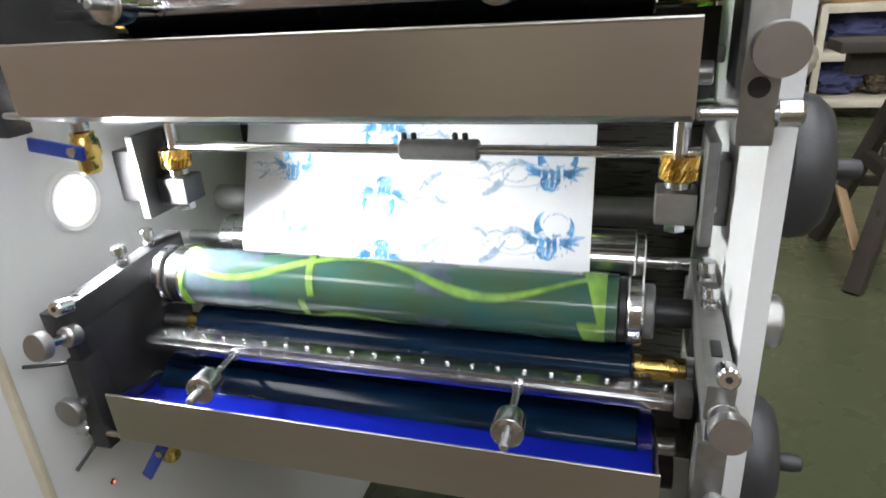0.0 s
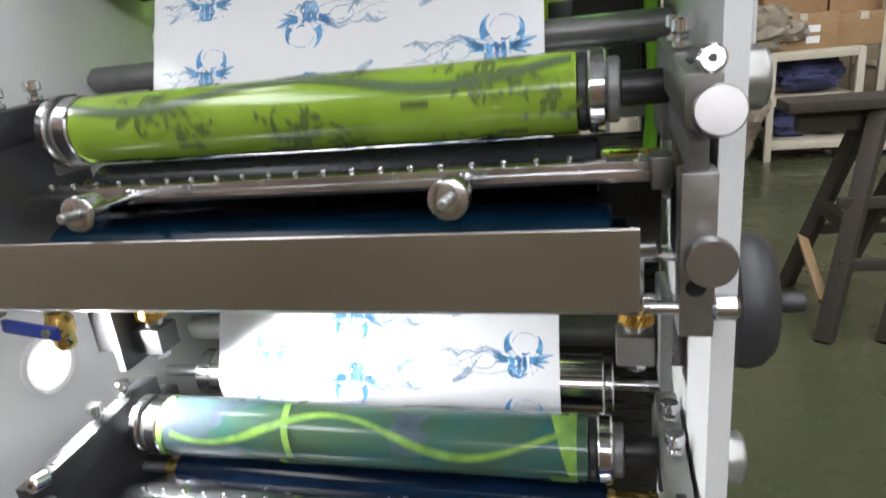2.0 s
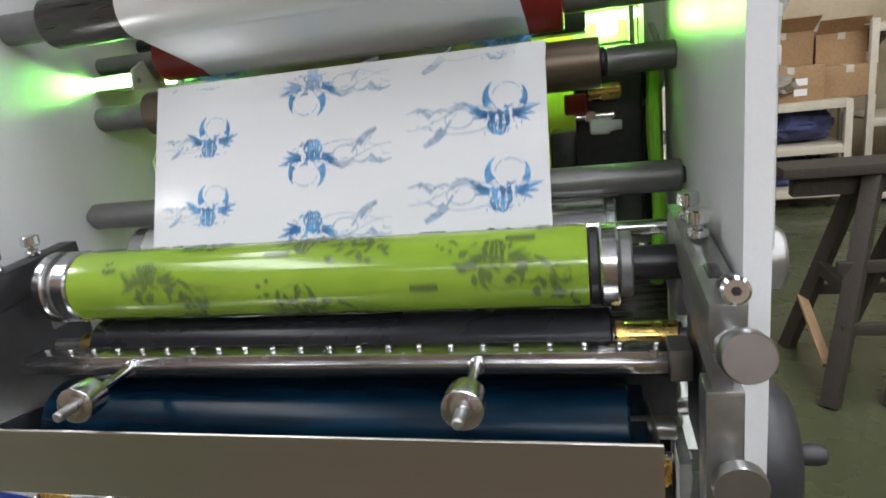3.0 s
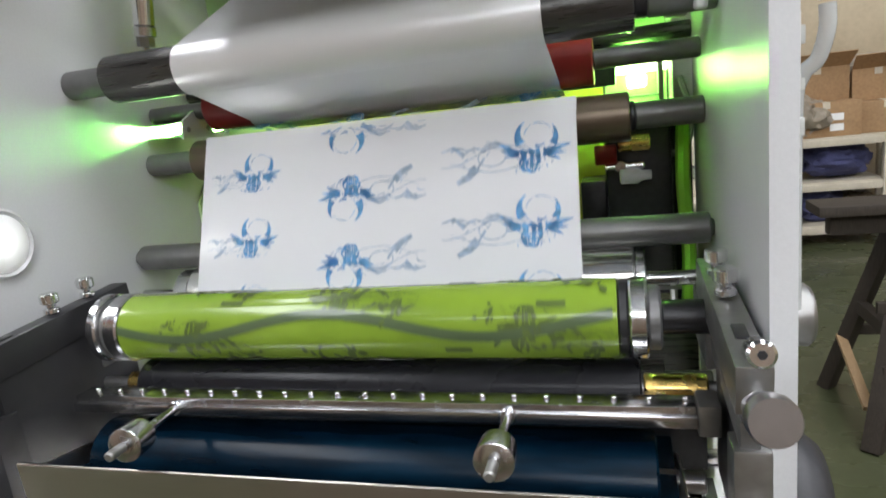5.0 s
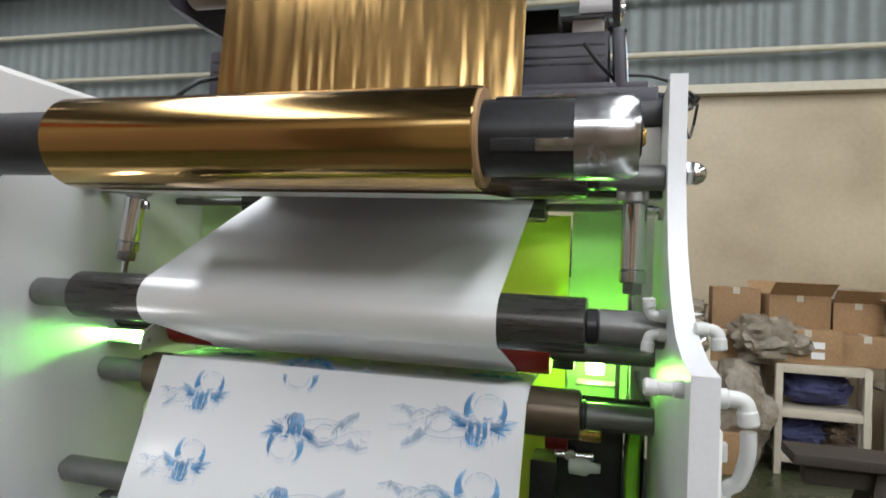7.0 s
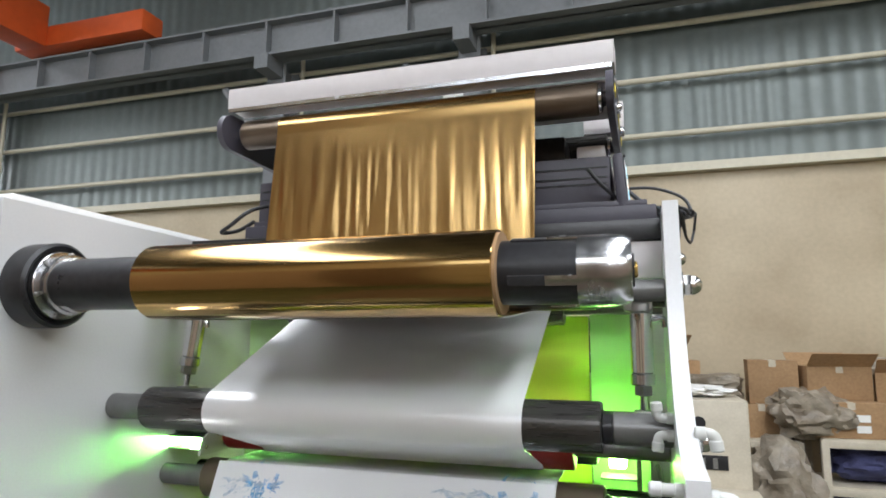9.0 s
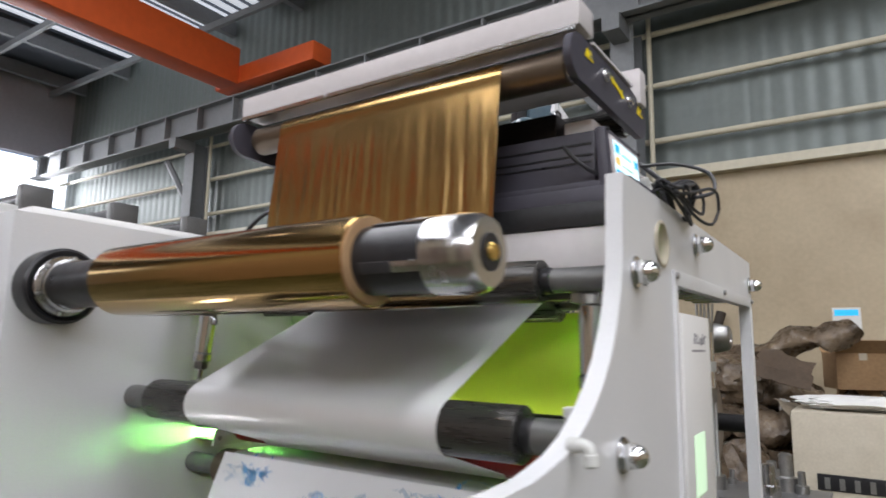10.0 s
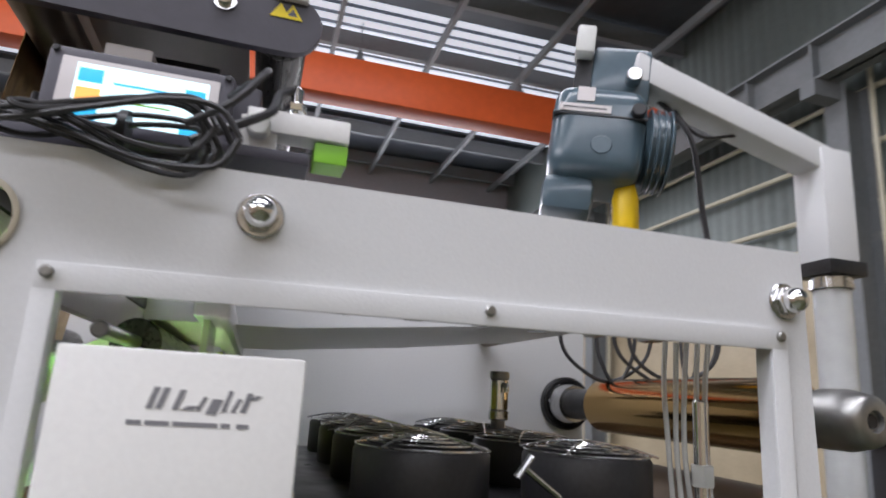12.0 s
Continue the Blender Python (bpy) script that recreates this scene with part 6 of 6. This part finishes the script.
def trestle():
    t = thing("timber_trestle", (1.2, 3.05, 0), "dark worn timber trestle with splayed legs", "trestle")
    part("top", box(0.80, 1.75, 2.95, 3.17, 0.955, 1.0, 0.006), "wood_dark", t)
    part("apron", box(0.86, 1.70, 3.03, 3.10, 0.86, 0.955, 0.004), "wood_dark", t)
    for x in (1.16, 1.40):
        for y0, y1 in ((3.0, 2.74), (3.12, 3.37)):
            a, b = Vector((x, y0, 0.95)), Vector((x - 0.21, y1, 0.0))
            d = b - a
            m = Matrix.Translation((a + b) / 2) @ d.to_track_quat("Z", "Y").to_matrix().to_4x4()
            part("leg", box(-0.035, 0.035, -0.03, 0.03, -d.length / 2, d.length / 2, 0.004, m=m), "wood_dark", t)
        part("rung", box(x - 0.13, x - 0.09, 2.87, 3.24, 0.44, 0.50, 0.003), "wood_dark", t)
    for z, y in ((0.30, 2.80), (0.55, 2.88), (0.30, 3.30)):
        part("stretcher", box(1.0, 1.62, y, y + 0.03, z, z + 0.05, 0.003), "wood_dark", t)
    a, b = Vector((0.99, 3.30, 0.30)), Vector((0.97, 2.85, 0.14))
    d = b - a
    m = Matrix.Translation((a + b) / 2) @ d.to_track_quat("Z", "Y").to_matrix().to_4x4()
    part("brace", box(-0.02, 0.02, -0.012, 0.012, -d.length / 2, d.length / 2, 0.002, m=m), "wood", t, "raw pine brace")


trestle()


def carton(x, y, z, w, d, h, turn, open_top=False, labels=False):
    c = thing("carton", (x, y, z), "brown corrugated cardboard carton" + (" with open flaps" if open_top else ""), "carton", "cartons")
    m = Matrix.Translation((x, y, z)) @ Matrix.Rotation(radians(turn), 4, "Z")
    part("body", box(-w / 2, w / 2, -d / 2, d / 2, 0, h, 0.006, m=m), "cardboard", c)
    part("tape", box(-0.03, 0.03, -d / 2 - 0.001, d / 2 + 0.001, h - 0.06, h + 0.001, m=m), "frame_cream", c)
    if open_top:
        for s in (-1, 1):
            fm = m @ Matrix.Translation((0, s * d / 2, h)) @ Matrix.Rotation(radians(-s * 50), 4, "X")
            part("flap", box(-w / 2, w / 2, -0.003, 0.003, 0, d * 0.45, m=fm), "cardboard", c)
    if labels:
        for dz in (0.10, 0.19):
            part("sticker", box(w * 0.05, w * 0.05 + 0.11, -d / 2 - 0.0025, -d / 2 - 0.001, h - dz - 0.06, h - dz, m=m), "paper", c)
    return c


def sack(x, y, z, w, d, h, seed, material="wrap"):
    rng = random.Random(seed)
    bm = bmesh.new()
    bmesh.ops.create_icosphere(bm, subdivisions=4, radius=1.0)
    off = Vector((rng.uniform(0, 50), rng.uniform(0, 50), rng.uniform(0, 50)))
    for v in bm.verts:
        p = v.co.copy()
        k = 1 + 0.30 * noise.noise(p * 1.6 + off) - 0.30 * abs(noise.noise(p * 3.1 + off)) - 0.16 * abs(noise.noise(p * 7.3 + off)) + 0.05 * noise.noise(p * 17 + off)
        q = Vector((math.copysign(abs(p.x) ** 0.7, p.x), math.copysign(abs(p.y) ** 0.7, p.y), p.z)) * k
        v.co = Vector((x + q.x * w / 2, y + q.y * d / 2, max(z, z + h / 2 + q.z * h / 2)))
    lab = {"wrap": "crumpled sack of grey-brown packing film", "wrap_pale": "crumpled heap of pale packing film among cartons", "cloth_navy": "crumpled bundle of navy cloth", "paper": "crumpled white packing sheet"}[material]
    return solid("packing_sack" if material.startswith("wrap") else "crumpled_cloth", bm, material, lab, "bundle", "bundles of packing")


def rack(x0, x1, y0, y1, top, shelf_z):
    r = thing("steel_rack", ((x0 + x1) / 2, y0, 0), "cream painted steel rack holding cloth and dark goods", "rack", "racks")
    for x in (x0, x1 - 0.06):
        for y in (y0, y1 - 0.06):
            part("post", box(x, x + 0.06, y, y + 0.06, 0, top, 0.004), "frame_cream", r)
    for z in shelf_z:
        for y in (y0 + 0.003, y1 - 0.063):
            part("rail", box(x0 + 0.06, x1 - 0.06, y, y + 0.055, z - 0.06, z, 0.004), "frame_cream", r)
        part("board", box(x0 + 0.02, x1 - 0.02, y0 + 0.02, y1 - 0.02, z, z + 0.015), "frame_cream", r)
    return r


rack(1.47, 2.22, 6.25, 6.95, 0.955, (0.17, 0.56, 0.95))
rack(2.36, 4.2, 6.35, 7.05, 1.6, (0.10, 0.75, 1.55))
rack(0.30, 1.38, 6.45, 7.1, 0.9, (0.10, 0.895))
sack(1.86, 6.6, 0.576, 0.62, 0.5, 0.34, 2, "cloth_navy")
sack(1.72, 6.6, 0.186, 0.5, 0.5, 0.30, 5, "cloth_navy")
sack(2.05, 6.6, 0.186, 0.3, 0.5, 0.26, 6, "wrap")
sack(1.15, 6.4, 0.0, 0.7, 0.6, 0.95, 7, "wrap_pale")
carton(1.72, 6.55, 0.966, 0.56, 0.45, 0.30, 4, labels=True)
carton(2.25, 6.6, 0.966, 0.42, 0.45, 0.27, -8)
carton(1.05, 6.75, 0.911, 0.42, 0.4, 0.30, 6)
carton(1.20, 6.8, 1.212, 0.42, 0.4, 0.40, -3, open_top=False)
carton(1.70, 6.80, 1.266, 0.55, 0.4, 0.30, 10, open_top=True)
carton(2.25, 6.85, 1.236, 0.40, 0.4, 0.28, -6, open_top=True)
carton(3.1, 6.7, 1.566, 0.6, 0.5, 0.35, 3)
carton(3.6, 6.7, 0.766, 0.5, 0.5, 0.4, 8)
carton(0.75, 6.75, 0.911, 0.32, 0.4, 0.24, -12)
sack(1.45, 6.5, 0.90, 0.7, 0.6, 0.50, 8, "wrap_pale")
sack(2.2, 6.95, 1.29, 1.1, 0.5, 0.35, 9, "wrap_pale")
sack(2.9, 6.2, 0.0, 0.6, 0.6, 1.15, 10)
sack(0.62, 6.7, 1.14, 0.7, 0.5, 0.35, 12, "wrap_pale")
carton(0.9, 6.2, 0.0, 0.5, 0.4, 0.35, 15)


def side_machine():
    """A low white machine with a dark slot and round hole, past the plate."""
    s = thing("white_machine", (0.2, 5.3, 0), "white enamelled machine cabinet with a round hole and slot", "machine")
    part("body", box(-0.15, 0.75, 4.95, 5.6, 0.35, 1.36, 0.02), "frame_cream", s)
    part("base", box(-0.10, 0.70, 5.0, 5.55, 0.0, 0.35, 0.01), "black", s)
    part("round_hole", rod("y", (0.42, 4.949, 1.20), -0.004, 0.001, 0.045), "black", s)
    part("slot", box(-0.02, 0.60, 4.944, 4.951, 0.88, 0.98, 0.004), "black", s)
    for i in range(7):
        part("slot_fin", box(0.02 + i * 0.08, 0.05 + i * 0.08, 4.940, 4.945, 0.89, 0.96), "steel_dull", s)
    part("tray", box(0.25, 0.78, 4.62, 4.95, 0.72, 0.76, 0.008), "frame_cream", s)
    sack(0.25, 5.3, 1.355, 0.9, 0.5, 0.10, 13, "paper")
    p = thing("wall_notice", (0.09, 7.54, 2.0), "small white notice with a blue heading on the wall", "notice")
    part("sheet", box(0.02, 0.26, 7.543, 7.55, 1.90, 2.18), "paper", p)
    # printed heading borrows the emissive screen blue, so it glows
    part("heading", box(0.04, 0.24, 7.541, 7.5435, 2.10, 2.16), "screen_blue", p)
    w = thing("parts_stand", (-0.5, 4.0, 0), "dark steel stand crowded with machine parts", "stand")
    part("shelf", box(-0.75, 0.10, 3.75, 4.25, 0.95, 1.0, 0.004), "block", w)
    for x in (-0.72, 0.04):
        for y in (3.78, 4.2):
            part("post", box(x, x + 0.04, y, y + 0.04, 0, 0.95), "block", w)
    rng = random.Random(31)
    for i in range(16):
        x, y, r = rng.uniform(-0.65, 0.0), rng.uniform(3.85, 4.15), rng.uniform(0.02, 0.06)
        q = thing("machine_part", (x, y, 1.0), "loose turned steel machine part", "machine part", "loose machine parts")
        part("body", lathe([(0.0, r), (r * 1.2, r), (r * 1.3, r * 0.6), (r * 3.2, r * 0.55), (r * 3.3, r * 0.4)], "z", (x, y, 1.0), 18), rng.choice(("steel_dull", "block", "steel")), q)
    for k, (x, y, h, w) in enumerate(((-1.0, 5.3, 1.20, 0.7), (-0.55, 5.4, 1.05, 0.6), (-0.3, 6.4, 1.60, 0.8), (-0.9, 6.5, 1.72, 0.7), (-1.5, 6.3, 1.45, 0.8), (0.2, 6.6, 1.45, 0.5), (-1.9, 6.6, 1.2, 0.7))):
        sack(x, y, 0.0, w, w, h, 21 + k)
    carton(0.2, 6.6, 1.44, 0.4, 0.35, 0.3, 20, open_top=True)
    carton(0.3, 6.8, 1.0, 0.5, 0.4, 0.6, 5)


side_machine()


def clutter():
    rng = random.Random(77)
    for k, (x0, z0, x1, z1, y, w) in enumerate(((-1.45, 1.62, 0.1, 1.30, 6.0, 0.11), (-1.35, 1.42, 0.05, 1.05, 5.9, 0.13), (-0.95, 1.62, 0.2, 1.93, 6.15, 0.10), (-1.3, 1.10, 0.1, 1.22, 5.75, 0.12), (-1.2, 0.8, 0.1, 0.72, 5.7, 0.14))):
        s = thing("film_bundle", ((x0 + x1) / 2, y, (z0 + z1) / 2), "long dark bundle of waste film thrown on the sacks", "waste film", "bundles of waste film")
        n = 9
        pts = [(x0 + (x1 - x0) * i / n, y + 0.06 * noise.noise(Vector((i * 0.7, k, 1))), z0 + (z1 - z0) * i / n + 0.09 * noise.noise(Vector((i * 0.6, k, 4)))) for i in range(n + 1)]
        bm = tube(pts, w * 1.1, 18)
        for v in bm.verts:
            q = v.co * 5 + Vector((0, k * 3.0, 0))
            v.co += Vector((0.05 * noise.noise(q), 0.10 * noise.noise(q * 0.9 + Vector((7, 0, 0))), 0.10 * noise.noise(q * 0.8 + Vector((0, 0, 9))) - 0.05 * abs(noise.noise(q * 2.2))))
        part("film", bm, "wrap", s)
    p = thing("leaning_pole", (-1.2, 7.0, 0), "dark pole leaning on the wall behind the sacks", "pole")
    part("pole", tube([(-1.55, 6.9, 0.0), (-1.0, 7.5, 2.15)], 0.05, 10, smoothing=1), "wood_dark", p)
    sack(-0.62, 5.9, 1.30, 0.55, 0.4, 0.40, 51)
    sack(-1.15, 5.55, 0.0, 0.5, 0.45, 1.15, 52)
    sack(-0.35, 5.6, 0.0, 0.6, 0.5, 1.05, 53)
    b = thing("control_box", (-0.4, 2.5, 0), "black control box on a steel stand behind the press", "control box")
    part("box", box(-0.56, -0.24, 2.42, 2.70, 1.30, 1.72, 0.01), "plastic_black", b)
    part("lid", box(-0.58, -0.22, 2.40, 2.72, 1.72, 1.78, 0.008), "wood_dark", b)
    part("stand", box(-0.52, -0.28, 2.46, 2.66, 0.0, 1.30, 0.01), "block", b)
    for i in range(3):
        part("label_bar", box(-0.52, -0.42 + 0.02 * i, 2.416, 2.421, 1.58 - 0.03 * i, 1.592 - 0.03 * i), "white_plastic", b)
    part("pilot_lamp", rod("y", (-0.48, 2.42, 1.45), -0.012, 0.0, 0.012), "leaf_green", b)


clutter()


def scraps():
    """Torn flat pieces of board and sheet thrown on the heap of waste."""
    rng = random.Random(91)
    for k in range(16):
        x, y, z = rng.uniform(-1.5, 0.15), rng.uniform(5.55, 6.05), rng.uniform(0.75, 1.62)
        w, h = rng.uniform(0.25, 0.55), rng.uniform(0.15, 0.35)
        kind = ("cardboard", "wrap_pale", "board_brown", "paper")[(0, 1, 2, 0, 2, 1, 3, 2)[k % 8]]
        c = thing("board_scrap", (x, y, z), "torn flat piece of board on the waste heap", "scrap", "scraps on the heap")
        bm = bmesh.new()
        bmesh.ops.create_grid(bm, x_segments=8, y_segments=6, size=0.5)
        bm.faces.ensure_lookup_table()
        m = Matrix.Translation((x, y, z)) @ Matrix.Rotation(rng.uniform(-0.7, 0.7), 4, "Z") @ Matrix.Rotation(rng.uniform(0.5, 1.2), 4, "X") @ Matrix.Rotation(rng.uniform(-0.6, 0.6), 4, "Y")
        for v in bm.verts:
            p = Vector((v.co.x * w * 1.0, v.co.y * h, 0.0))
            edge = max(abs(v.co.x), abs(v.co.y)) > 0.49
            p += Vector((0.03, 0.03, 0.0)) * noise.noise(v.co * 7 + Vector((k, 0, 0))) * edge
            p.z = 0.05 * noise.noise(v.co * 3.5 + Vector((0, k, 2)))
            v.co = m @ p
        r = bmesh.ops.extrude_face_region(bm, geom=bm.faces[:])
        bmesh.ops.translate(bm, vec=(m.to_3x3() @ Vector((0, 0, 0.006))), verts=[v for v in r["geom"] if isinstance(v, bmesh.types.BMVert)])
        part("sheet", bm, kind, c)


scraps()


def far_press():
    """The neighbouring white machine beyond the cabinet."""
    f = thing("neighbour_press", (-4.2, 1.8, 0), "long white neighbouring press with black rollers on top", "press")
    part("body", box(-5.2, -3.4, 0.4, 3.2, 0, 2.35, 0.02), "cover", f)
    part("top_rail", box(-5.0, -3.45, 0.5, 3.0, 2.35, 2.46, 0.01), "paint_white", f)
    for i in range(5):
        part("roller", rod("x", (0, 0.7 + i * 0.5, 2.50), -4.6, -3.5, 0.06), "black", f)
        part("bearing", box(-3.5, -3.42, 0.62 + i * 0.5, 0.78 + i * 0.5, 2.40, 2.58, 0.01), "block", f)
    part("slot", box(-3.405, -3.395, 1.3, 2.4, 2.20, 2.28), "black", f)


far_press()


# ---------------------------------------------------------------- what moves
TURN_S = 22 / 30  # seconds for one turn of a print cylinder: three pattern pitches


def motions():
    # print cylinders turn with their front going down
    for ob in [o for o in bpy.data.objects if o.name.startswith("print_cylinder")]:
        at = ob.location.copy()
        ph = 230.5 if at.z > 1.2 else 120.0
        walk(ob, [(i / 10, pose(at.x, at.y, at.z, ph + 36 * i / TURN_S, 0, 0)) for i in range(121)])
    # the printed runs climb with them; the print repeats every pitch
    for ob, line, off in ((PRINT_HI, top_run, 0.3155), (PRINT_LO, low_run, 0.30)):
        a, b = Vector(line[0]), Vector(line[1])
        d = (b - a).normalized() * WEB_PITCH
        walk(ob, [(i / 30, pose(0, d.x * ((i * 3 / 22 + off) % 1.0), d.y * ((i * 3 / 22 + off) % 1.0))) for i in range(361)])
    # the leading prints tip back over the roller at the top of the run
    a, b = Vector(top_run[0]), Vector(top_run[1])
    d, full = (b - a).normalized(), (b - a).length
    for ob, base, own in FOLDS:
        o = ORIGIN[ob.name]
        c = Vector((0, 0.822 - o.y, 1.541 - o.z))
        rows = []
        for i in range(361):
            s = base + WEB_PITCH * ((i * 3 / 22 + 0.3155) % 1.0)
            over = max(0.0, s - (full - 0.012))
            go = s - over - own
            rows.append((i / 30, Matrix.Translation(c) @ Matrix.Rotation(-over / 0.0305, 4, "X") @ Matrix.Translation(-c) @ pose(0, d.x * go, d.y * go)))
        walk(ob, rows)


motions()
